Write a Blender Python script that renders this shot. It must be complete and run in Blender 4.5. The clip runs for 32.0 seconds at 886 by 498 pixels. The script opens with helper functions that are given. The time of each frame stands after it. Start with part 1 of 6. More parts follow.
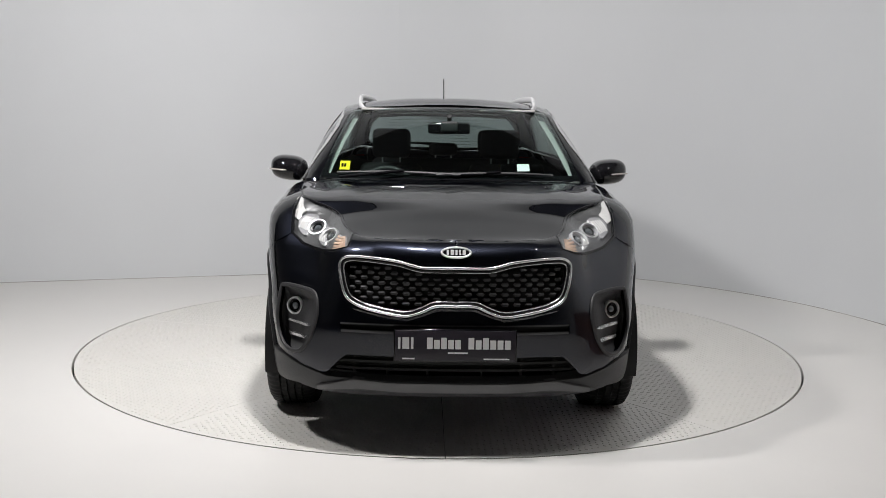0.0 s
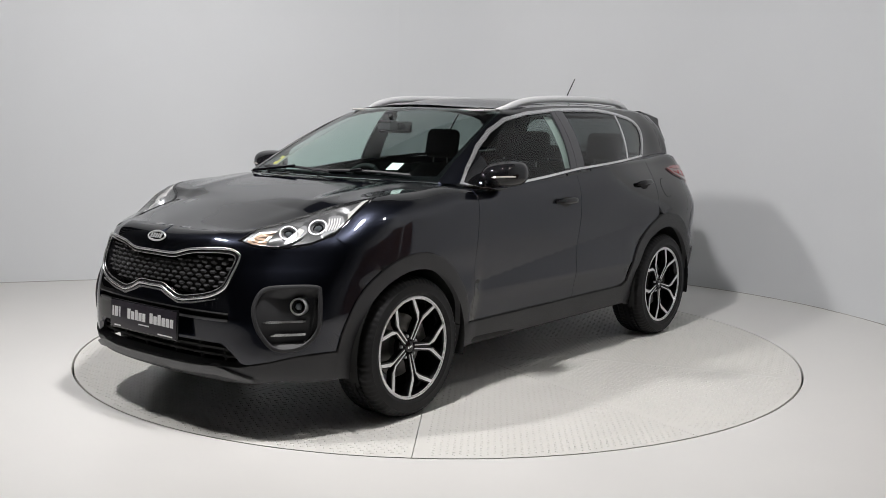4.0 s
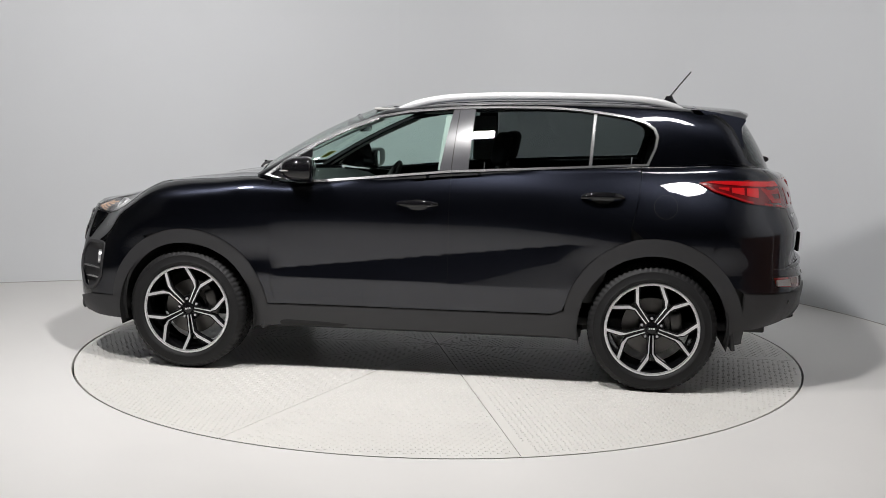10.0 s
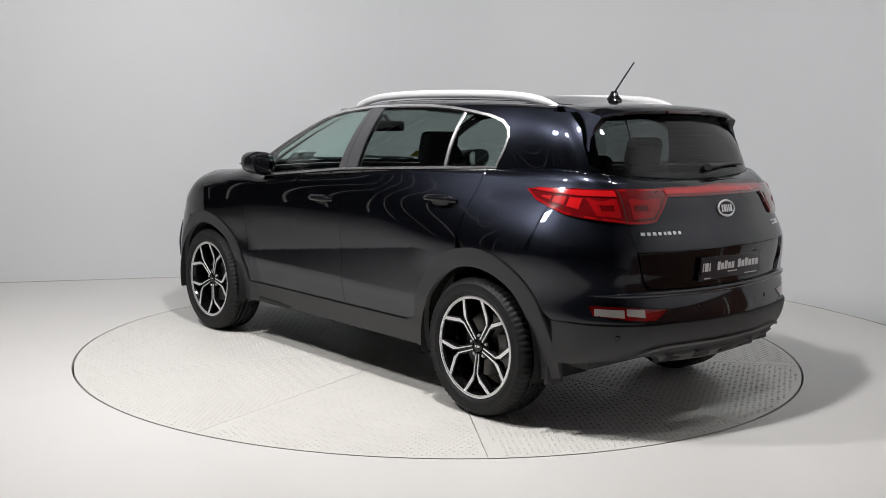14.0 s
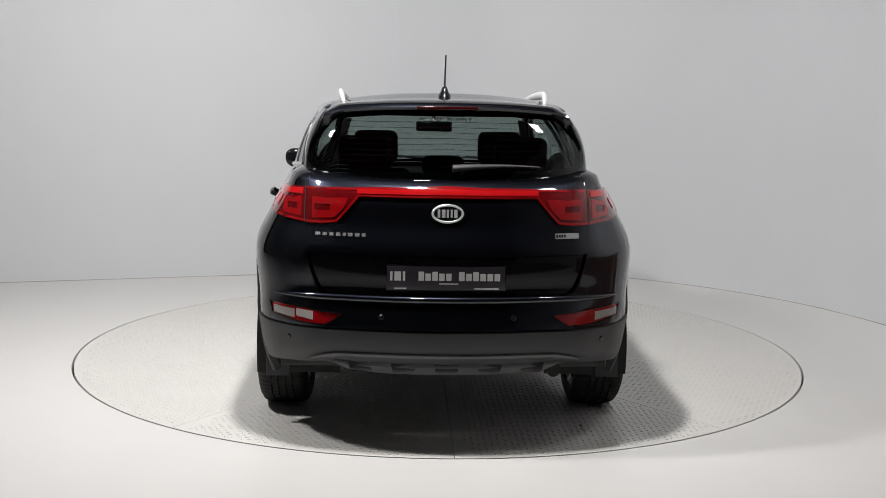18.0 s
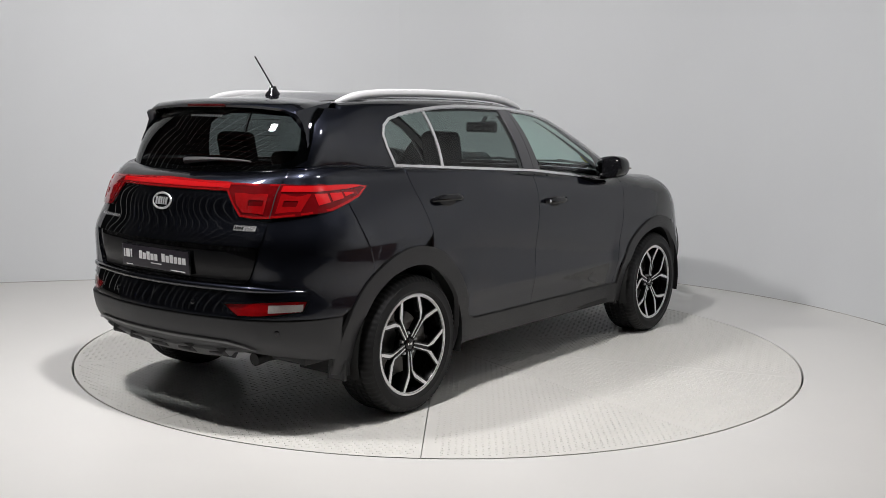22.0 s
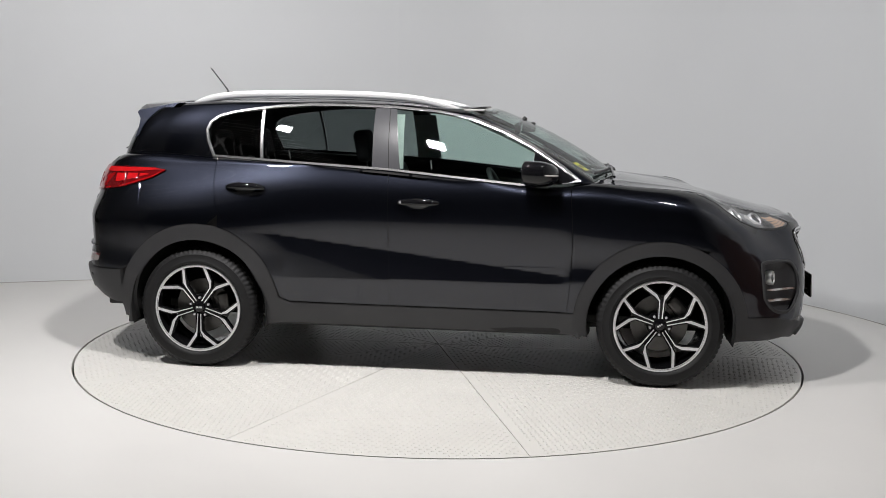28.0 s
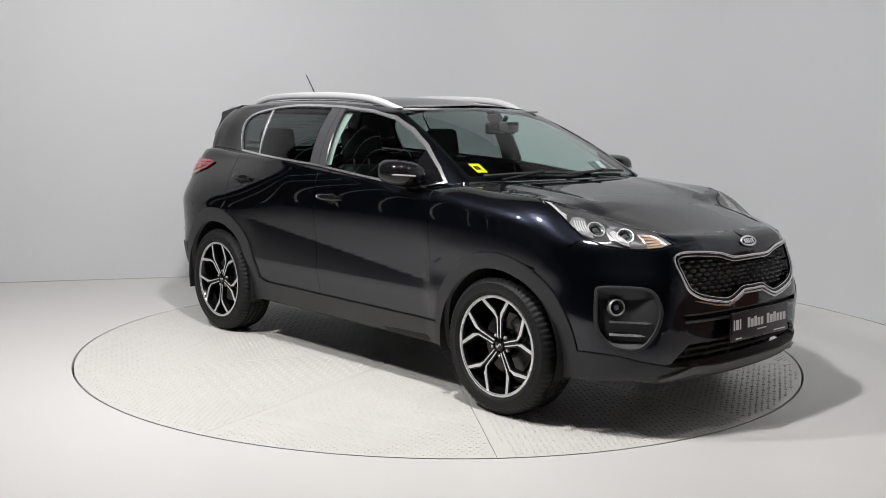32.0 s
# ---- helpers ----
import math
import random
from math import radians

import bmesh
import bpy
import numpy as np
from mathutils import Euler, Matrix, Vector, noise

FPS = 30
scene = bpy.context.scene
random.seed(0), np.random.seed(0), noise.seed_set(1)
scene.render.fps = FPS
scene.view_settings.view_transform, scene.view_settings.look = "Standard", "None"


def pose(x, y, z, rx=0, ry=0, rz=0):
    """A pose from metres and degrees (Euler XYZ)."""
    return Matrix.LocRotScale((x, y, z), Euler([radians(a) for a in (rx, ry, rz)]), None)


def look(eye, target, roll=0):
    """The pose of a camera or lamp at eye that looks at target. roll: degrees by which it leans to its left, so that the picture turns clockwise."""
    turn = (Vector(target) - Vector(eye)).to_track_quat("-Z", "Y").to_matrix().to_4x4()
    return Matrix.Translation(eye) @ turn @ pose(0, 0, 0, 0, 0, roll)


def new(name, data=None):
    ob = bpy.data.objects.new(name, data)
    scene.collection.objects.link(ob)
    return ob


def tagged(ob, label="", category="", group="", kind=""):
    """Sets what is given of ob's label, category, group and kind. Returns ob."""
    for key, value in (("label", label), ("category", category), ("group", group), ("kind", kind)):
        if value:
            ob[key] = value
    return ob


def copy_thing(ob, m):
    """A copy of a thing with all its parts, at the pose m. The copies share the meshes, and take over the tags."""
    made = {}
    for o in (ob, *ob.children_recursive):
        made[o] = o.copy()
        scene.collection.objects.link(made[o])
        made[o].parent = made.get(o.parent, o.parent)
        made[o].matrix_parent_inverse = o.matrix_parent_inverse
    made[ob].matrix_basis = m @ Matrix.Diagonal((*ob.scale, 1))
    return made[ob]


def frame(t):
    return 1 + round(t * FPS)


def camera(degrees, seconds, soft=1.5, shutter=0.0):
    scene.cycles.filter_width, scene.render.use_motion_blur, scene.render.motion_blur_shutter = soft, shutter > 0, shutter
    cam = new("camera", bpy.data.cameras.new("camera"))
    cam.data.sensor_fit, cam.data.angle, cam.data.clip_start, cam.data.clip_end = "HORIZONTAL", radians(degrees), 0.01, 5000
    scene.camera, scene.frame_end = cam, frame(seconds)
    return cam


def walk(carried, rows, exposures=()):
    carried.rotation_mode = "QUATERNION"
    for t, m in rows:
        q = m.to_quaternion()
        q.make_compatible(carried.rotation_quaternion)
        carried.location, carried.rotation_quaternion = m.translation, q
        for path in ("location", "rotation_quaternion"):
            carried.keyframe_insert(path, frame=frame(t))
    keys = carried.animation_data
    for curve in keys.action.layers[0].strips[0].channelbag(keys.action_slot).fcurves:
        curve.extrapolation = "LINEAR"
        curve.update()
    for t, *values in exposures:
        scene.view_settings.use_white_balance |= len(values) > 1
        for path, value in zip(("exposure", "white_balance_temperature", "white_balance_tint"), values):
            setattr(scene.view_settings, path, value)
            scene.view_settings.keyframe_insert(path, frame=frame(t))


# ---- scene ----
from mathutils import geometry

SECONDS = 32.0
cam = camera(47.15, SECONDS, soft=0.8)
CAM = pose(0.004, -6.56, 1.484, 90 - 7.4, 0.0, -0.143) @ pose(0, 0, 0, 0, 0, 0.858)
walk(cam, [(0, CAM), (SECONDS, CAM)])

# ---------------------------------------------------------------- light
scene.view_settings.exposure = 0.0
world = bpy.data.worlds.new("world")
scene.world = world
world.use_nodes = True
world.node_tree.nodes["Background"].inputs[0].default_value = (0.55, 0.6, 0.7, 1)
world.node_tree.nodes["Background"].inputs[1].default_value = 0.02


# ---------------------------------------------------------------- materials
def material(name, color, rough=0.5, metal=0.0, coat=0.0, coat_rough=0.03, spec=0.5, vary=0.0, scale=6.0, bump=0.0,
             bump_scale=300.0, transmission=0.0, ior=1.45, emit=None, strength=0.0, rough_vary=0.0, alpha=1.0):
    m = bpy.data.materials.new(name)
    m.use_nodes = True
    nt = m.node_tree
    b = nt.nodes["Principled BSDF"]
    b.inputs["Base Color"].default_value = (*color, 1)
    b.inputs["Roughness"].default_value = rough
    b.inputs["Metallic"].default_value = metal
    b.inputs["Coat Weight"].default_value = coat
    b.inputs["Coat Roughness"].default_value = coat_rough
    b.inputs["Specular IOR Level"].default_value = spec
    b.inputs["Transmission Weight"].default_value = transmission
    b.inputs["IOR"].default_value = ior
    b.inputs["Alpha"].default_value = alpha
    if emit:
        b.inputs["Emission Color"].default_value = (*emit, 1)
        b.inputs["Emission Strength"].default_value = strength
    tc = nt.nodes.new("ShaderNodeTexCoord")
    if vary or rough_vary:
        n = nt.nodes.new("ShaderNodeTexNoise")
        n.inputs["Scale"].default_value = scale
        n.inputs["Detail"].default_value = 6
        nt.links.new(tc.outputs["Object"], n.inputs["Vector"])
        if vary:
            mx = nt.nodes.new("ShaderNodeMix")
            mx.data_type = "RGBA"
            mx.inputs[6].default_value = (*[c * (1 - vary) for c in color], 1)
            mx.inputs[7].default_value = (*[min(1, c * (1 + vary)) for c in color], 1)
            nt.links.new(n.outputs["Fac"], mx.inputs[0])
            nt.links.new(mx.outputs[2], b.inputs["Base Color"])
        if rough_vary:
            mr = nt.nodes.new("ShaderNodeMapRange")
            mr.inputs[3].default_value = max(0.0, rough - rough_vary)
            mr.inputs[4].default_value = min(1.0, rough + rough_vary)
            nt.links.new(n.outputs["Fac"], mr.inputs[0])
            nt.links.new(mr.outputs[0], b.inputs["Roughness"])
    if bump:
        n2 = nt.nodes.new("ShaderNodeTexNoise")
        n2.inputs["Scale"].default_value = bump_scale
        n2.inputs["Detail"].default_value = 3
        nt.links.new(tc.outputs["Object"], n2.inputs["Vector"])
        bp = nt.nodes.new("ShaderNodeBump")
        bp.inputs["Strength"].default_value = bump
        bp.inputs["Distance"].default_value = 0.002
        nt.links.new(n2.outputs["Fac"], bp.inputs["Height"])
        nt.links.new(bp.outputs[0], b.inputs["Normal"])
    return m


def glass_material(name, color):
    m = bpy.data.materials.new(name)
    m.use_nodes = True
    nt = m.node_tree
    nt.nodes.remove(nt.nodes["Principled BSDF"])
    t, g, f, x = (nt.nodes.new("ShaderNode" + k) for k in ("BsdfTransparent", "BsdfGlossy", "LayerWeight", "MixShader"))
    t.inputs[0].default_value = (*color, 1)
    g.inputs["Roughness"].default_value = 0.0
    f.inputs["Blend"].default_value = 0.5
    power, scale_up, base = (nt.nodes.new("ShaderNodeMath") for _ in range(3))
    power.operation, power.inputs[1].default_value = "POWER", 5.0
    scale_up.operation, scale_up.inputs[1].default_value = "MULTIPLY", 0.92
    base.operation, base.inputs[1].default_value = "ADD", 0.055
    nt.links.new(f.outputs["Facing"], power.inputs[0])
    nt.links.new(power.outputs[0], scale_up.inputs[0])
    nt.links.new(scale_up.outputs[0], base.inputs[0])
    nt.links.new(base.outputs[0], x.inputs[0])
    nt.links.new(t.outputs[0], x.inputs[1])
    nt.links.new(g.outputs[0], x.inputs[2])
    nt.links.new(x.outputs[0], nt.nodes["Material Output"].inputs[0])
    return m


M = {
    "paint": material("black_pearl_paint", (0.0148, 0.0166, 0.0240), 0.35, 1.0, coat=1.0, coat_rough=0.0, vary=0.25, scale=900),
    "gloss": material("gloss_black_plastic", (0.006, 0.006, 0.007), 0.06, vary=0.2, scale=40),
    "clad": material("grained_black_plastic", (0.029, 0.029, 0.031), 0.5, vary=0.15, scale=5, bump=0.25, bump_scale=700, rough_vary=0.1),
    "skid": material("satin_grey_skid_strip", (0.085, 0.085, 0.088), 0.4, vary=0.15, scale=12, bump=0.15, bump_scale=500),
    "dark": material("dark_underside", (0.008, 0.008, 0.008), 0.7, vary=0.4, scale=8),
    "chrome": material("satin_chrome", (0.78, 0.78, 0.79), 0.27, 0.92, vary=0.04, scale=60),
    "bright": material("bright_chrome", (0.85, 0.85, 0.86), 0.05, 1.0),
    "rail": material("silver_roof_rail", (0.66, 0.66, 0.67), 0.38, 0.35, vary=0.05, scale=40),
    "pillar": material("satin_black_pillar_film", (0.055, 0.055, 0.06), 0.28, vary=0.1, scale=30),
    "glass": glass_material("clear_green_glass", (0.74, 0.86, 0.82)),
    "tint": glass_material("dark_tinted_glass", (0.30, 0.33, 0.33)),
    "lens": glass_material("clear_lamp_lens", (0.95, 0.96, 0.96)),
    "red": material("red_lamp_lens", (0.25, 0.0035, 0.005), 0.08, coat=1.0, vary=0.2, scale=30),
    "red_dark": material("dark_red_lamp_insert", (0.05, 0.0015, 0.002), 0.12, coat=1.0, vary=0.3, scale=30),
    "red_deep": material("deep_red_lamp_lens", (0.105, 0.0022, 0.0035), 0.09, coat=1.0, vary=0.25, scale=25),
    "reverse": material("ribbed_reverse_lamp_lens", (0.36, 0.325, 0.31), 0.2, coat=1.0, vary=0.2, scale=90),
    "red_glow": material("bright_red_light_guide", (0.44, 0.006, 0.008), 0.1, coat=1.0, vary=0.1, scale=30),
    "white_lens": material("ribbed_white_lens", (0.64, 0.63, 0.62), 0.18, coat=1.0, vary=0.12, scale=90),
    "amber": material("amber_reflector", (0.80, 0.56, 0.42), 0.25, 0.3, vary=0.2, scale=80),
    "housing": material("grey_lamp_housing", (0.11, 0.11, 0.113), 0.3, 0.4, vary=0.15, scale=30),
    "projector": material("grey_projector_lens", (0.10, 0.11, 0.12), 0.03, coat=1.0, vary=0.1, scale=30),
    "silver": material("lamp_reflector_silver", (0.66, 0.66, 0.68), 0.26, 0.65, vary=0.1, scale=40),
    "rubber": material("tyre_rubber", (0.0095, 0.0095, 0.0100), 0.62, spec=0.35, vary=0.3, scale=14, bump=0.15, bump_scale=500),
    "alloy": material("machined_alloy", (0.80, 0.80, 0.81), 0.32, 0.7, vary=0.06, scale=80),
    "rim_black": material("gloss_black_wheel_paint", (0.004, 0.004, 0.0045), 0.15, spec=0.4, vary=0.2, scale=30),
    "disc": material("brake_disc_steel", (0.13, 0.125, 0.12), 0.42, 0.9, vary=0.2, scale=30),
    "fabric": material("black_seat_fabric", (0.02, 0.02, 0.021), 0.85, vary=0.3, scale=60, bump=0.3, bump_scale=400),
    "dash": material("soft_black_dashboard", (0.02, 0.02, 0.021), 0.6, vary=0.2, scale=20, bump=0.2, bump_scale=500),
    "trim_grey": material("light_grey_pillar_trim", (0.42, 0.42, 0.41), 0.7, vary=0.06, scale=20, bump=0.1),
    "headliner": material("grey_headliner", (0.36, 0.36, 0.35), 0.9, vary=0.06, scale=30, bump=0.1),
    "plate": material("black_plate_face", (0.03, 0.026, 0.034), 0.3, vary=0.15, scale=30),
    "ink": material("white_plate_print", (0.80, 0.80, 0.80), 0.45, vary=0.03, scale=30),
    "yellow": material("yellow_sticker", (0.85, 0.72, 0.02), 0.5, vary=0.05, scale=60),
    "paper": material("white_paper_disc", (0.82, 0.83, 0.84), 0.6, vary=0.03, scale=60),
    "wall": material("painted_grey_wall", (0.62, 0.635, 0.65), 0.55, vary=0.03, scale=1.3, bump=0.06, bump_scale=60, rough_vary=0.08),
    "floor": material("cream_resin_floor", (0.70, 0.69, 0.67), 0.38, vary=0.05, scale=1.6, bump=0.04, bump_scale=90, rough_vary=0.10),
    "deck": material("cream_painted_steel_deck", (0.68, 0.668, 0.635), 0.36, vary=0.07, scale=2.5, bump=0.05, bump_scale=120, rough_vary=0.12),
    "gap": material("black_gap", (0.01, 0.01, 0.01), 0.8, vary=0.2, scale=9),
    "grille": material("satin_grille_plastic", (0.075, 0.075, 0.078), 0.2, vary=0.15, scale=60),
    "ceil": material("dark_hall_ceiling", (0.06, 0.06, 0.063), 0.7, vary=0.1, scale=2),
    "joint": material("grubby_sealant", (0.40, 0.39, 0.37), 0.7, vary=0.55, scale=3.0),
    "hall": material("dark_floor_sheet", (0.06, 0.06, 0.06), 0.6, vary=0.2, scale=2),
    "rib": material("glowing_batten", (0.8, 0.8, 0.8), 0.5, emit=(1.0, 0.99, 0.97), strength=0.28),
    "brown": material("brown_screen_board", (0.13, 0.062, 0.042), 0.7, vary=0.2, scale=5),
    "lamp_body": material("black_lamp_housing", (0.03, 0.03, 0.03), 0.5, vary=0.1, scale=20),
    "led": material("white_led_panel", (0.9, 0.9, 0.9), 0.4, emit=(1.0, 0.98, 0.95), strength=30.0),
}
M["paint"].node_tree.nodes["Principled BSDF"].inputs["Coat IOR"].default_value = 1.57
M["paint"].node_tree.nodes["Principled BSDF"].inputs["Specular Tint"].default_value = (0.25, 0.26, 0.32, 1)


# ---------------------------------------------------------------- mesh helpers
def link(name, me, mat, parent=None, label=""):
    ob = new(name, me)
    if mat is not None and not me.materials:
        me.materials.append(M[mat])
    if parent is not None:
        ob.parent = parent
    if label:
        ob["label"] = label
    return ob


def part(name, bm, mat, parent=None, label="", smooth=True):
    me = bpy.data.meshes.new(name)
    if smooth:
        for f in bm.faces:
            f.smooth = True
        for e in bm.edges:
            if len(e.link_faces) == 2 and e.calc_face_angle(0) > 0.7:
                e.smooth = False
    bm.to_mesh(me)
    bm.free()
    return link(name, me, mat, parent, label)


def box(bm, x0, x1, y0, y1, z0, z1, bevel=0.0, m=None):
    """A box with rounded edges added to bm."""
    r = bmesh.ops.create_cube(bm, size=1.0)
    vs = r["verts"]
    for v in vs:
        v.co = Vector(((x0 + x1) / 2 + v.co.x * (x1 - x0), (y0 + y1) / 2 + v.co.y * (y1 - y0), (z0 + z1) / 2 + v.co.z * (z1 - z0)))
    es = list({e for v in vs for e in v.link_edges})
    if bevel:
        r2 = bmesh.ops.bevel(bm, geom=vs + es, offset=bevel, segments=3, affect="EDGES", profile=0.5)
        vs = [v for v in r2["verts"]]
    if m is not None:
        bmesh.ops.transform(bm, matrix=m, verts=vs)
    return vs


def lathe(profile, n=48, close=False, a0=0.0, a1=2 * math.pi):
    """Turn (radius, y) pairs about the y axis; returns a bmesh."""
    bm = bmesh.new()
    full = abs(a1 - a0 - 2 * math.pi) < 1e-6
    k = n if full else n + 1
    rings = []
    for r, y in profile:
        rings.append([bm.verts.new((r * math.cos(a0 + (a1 - a0) * i / n), y, r * math.sin(a0 + (a1 - a0) * i / n))) for i in range(k)])
    for a, b in zip(rings, rings[1:] + ([rings[0]] if close else [])):
        for i in range(n):
            j = (i + 1) % k
            bm.faces.new((a[i], a[j], b[j], b[i]))
    bmesh.ops.recalc_face_normals(bm, faces=bm.faces)
    return bm


def tube(points, radius, n=8, flat=1.0):
    """A tube along points; radius may be a list."""
    bm = bmesh.new()
    pts = [Vector(p) for p in points]
    rings = []
    for i, p in enumerate(pts):
        d = (pts[min(i + 1, len(pts) - 1)] - pts[max(i - 1, 0)]).normalized()
        u = d.cross(Vector((0, 0, 1)))
        if u.length < 1e-3:
            u = Vector((1, 0, 0))
        u.normalize()
        w = u.cross(d)
        r = radius[i] if isinstance(radius, (list, tuple)) else radius
        rings.append([bm.verts.new(p + u * (r * math.cos(2 * math.pi * k / n)) + w * (r * flat * math.sin(2 * math.pi * k / n))) for k in range(n)])
    for a, b in zip(rings, rings[1:]):
        for k in range(n):
            bm.faces.new((a[k], a[(k + 1) % n], b[(k + 1) % n], b[k]))
    bm.faces.new(rings[0][::-1])
    bm.faces.new(rings[-1])
    bmesh.ops.recalc_face_normals(bm, faces=bm.faces)
    return bm


def curve(xs, ys, flat=False):
    """A smooth curve through points, as a function of x; flat: level at both ends."""
    xs, ys = np.array(xs, float), np.array(ys, float)
    if xs[0] > xs[-1]:
        xs, ys = xs[::-1], ys[::-1]
    h = np.diff(xs)
    d = np.diff(ys) / h
    g = np.empty(len(xs))
    g[1:-1] = (d[:-1] * h[1:] + d[1:] * h[:-1]) / (h[1:] + h[:-1])
    g[0], g[-1] = (0.0, 0.0) if flat else (d[0], d[-1])

    def f(x):
        x = np.clip(np.asarray(x, float), xs[0], xs[-1])
        i = np.clip(np.searchsorted(xs, x) - 1, 0, len(xs) - 2)
        t = (x - xs[i]) / h[i]
        a, b = ys[i], ys[i + 1]
        return (a * (1 + 2 * t) * (1 - t) ** 2 + g[i] * h[i] * t * (1 - t) ** 2 + b * t * t * (3 - 2 * t) + g[i + 1] * h[i] * t * t * (t - 1))
    return f


def spline(xs, ys, level=False):
    """A natural cubic curve through points; level: no slope at either end."""
    xs, ys = np.array(xs, float), np.array(ys, float)
    if xs[0] > xs[-1]:
        xs, ys = xs[::-1], ys[::-1]
    n, h, d = len(xs), np.diff(xs), np.diff(ys) / np.diff(xs)
    A, b = np.zeros((n, n)), np.zeros(n)
    for i in range(1, n - 1):
        A[i, i - 1:i + 2] = h[i], 2 * (h[i] + h[i - 1]), h[i - 1]
        b[i] = 3 * (h[i] * d[i - 1] + h[i - 1] * d[i])
    for i, j in ((0, 1), (n - 1, n - 2)):
        A[i, i] = 1.0 if level else 2.0
        if not level:
            A[i, j] = 1.0
            b[i] = 3 * d[min(i, n - 2)]
    g = np.linalg.solve(A, b)

    def f(x):
        x = np.clip(np.asarray(x, float), xs[0], xs[-1])
        i = np.clip(np.searchsorted(xs, x) - 1, 0, n - 2)
        t = (x - xs[i]) / h[i]
        return ys[i] * (1 + 2 * t) * (1 - t) ** 2 + g[i] * h[i] * t * (1 - t) ** 2 + ys[i + 1] * t * t * (3 - 2 * t) + g[i + 1] * h[i] * t * t * (t - 1)
    return f


# ---------------------------------------------------------------- car body surfaces (x forward, y to the car's left, z up)
PLAN = [(2.24, 0.0), (2.235, 0.2), (2.21, 0.42), (2.160, 0.60), (2.065, 0.728), (1.925, 0.826), (1.72, 0.888), (1.335, 0.914), (1.0, 0.910), (0.6, 0.905), (0.0, 0.905),
        (-0.6, 0.91), (-1.0, 0.915), (-1.335, 0.915), (-1.6, 0.91), (-1.85, 0.872), (-2.015, 0.785), (-2.12, 0.64), (-2.19, 0.42), (-2.23, 0.2), (-2.24, 0.0)]
_arc = [0.0]
for a, b in zip(PLAN, PLAN[1:]):
    _arc.append(_arc[-1] + math.hypot(a[0] - b[0], a[1] - b[1]))
_zero = _arc[PLAN.index((0.0, 0.905))]
ARC = [_zero - a for a in _arc]
plan_x = spline(ARC, [p[0] for p in PLAN], level=True)
plan_y = spline(ARC, [p[1] for p in PLAN])
S_NOSE, S_TAIL = ARC[0], ARC[-1]
nose_dx = spline([0.16, 0.22, 0.27, 0.35, 0.45, 0.60, 0.75, 0.85, 0.90, 0.94, 0.98, 1.04, 1.10], [-0.20, -0.10, -0.04, -0.005, 0.0, -0.005, -0.022, -0.044, -0.062, -0.092, -0.118, -0.135, -0.14])
tail_dx = spline([0.20, 0.33, 0.40, 0.50, 0.60, 0.70, 0.90, 1.0, 1.06, 1.13, 1.20, 1.27, 1.32], [-0.19, -0.12, -0.048, -0.008, -0.004, -0.008, -0.018, -0.024, -0.010, 0.004, -0.020, -0.065, -0.10])
corner_in = spline([0.2, 0.4, 0.5, 0.6, 0.7, 0.8, 0.85, 0.9, 0.95, 1.0, 1.05, 1.1], [0.0, 0.006, 0.016, 0.029, 0.052, 0.078, 0.089, 0.092, 0.080, 0.060, 0.036, 0.02])
gate_dx = curve([0.20, 0.665, 0.70, 0.80, 0.95, 1.32], [0.0, 0.0, -0.012, -0.010, 0.0, 0.0])
side_dy = spline([0.18, 0.28, 0.36, 0.42, 0.50, 0.552, 0.570, 0.60, 0.65, 0.70, 0.76, 0.82, 0.88, 0.95, 1.03, 1.08, 1.13, 1.18, 1.26],
                [-0.10, -0.072, -0.056, -0.045, -0.030, -0.0195, -0.0185, -0.0195, -0.0225, -0.021, -0.0125, -0.004, 0.001, 0.003, -0.003, -0.014, -0.033, -0.056, -0.09])
BELT = [(S_TAIL, 1.205), (-2.5, 1.212), (-2.15, 1.235), (-1.75, 1.250), (-1.25, 1.230), (-0.7, 1.200), (-0.2, 1.172), (0.25, 1.130), (0.54, 1.106), (0.74, 1.106), (0.90, 1.128), (1.2, 1.112), (1.5, 1.097),
        (1.82, 1.072), (2.08, 1.040), (2.28, 0.994), (2.40, 0.956), (2.6, 0.944), (S_NOSE, 0.943)]
belt = curve([b[0] for b in BELT], [b[1] for b in BELT])
curl_r = curve([S_TAIL, -2.2, -1.5, -1.2, 0.6, 0.95, 1.2, 1.5, 1.82, 2.08, 2.28, 2.42, S_NOSE], [0.05, 0.05, 0.05, 0.03, 0.03, 0.09, 0.115, 0.15, 0.185, 0.185, 0.145, 0.075, 0.055])
curl_h = curve([S_TAIL, 0.6, 0.95, 1.2, 1.5, 1.82, 2.08, 2.28, 2.42, S_NOSE], [0.055, 0.055, 0.08, 0.105, 0.125, 0.135, 0.12, 0.08, 0.05, 0.045])


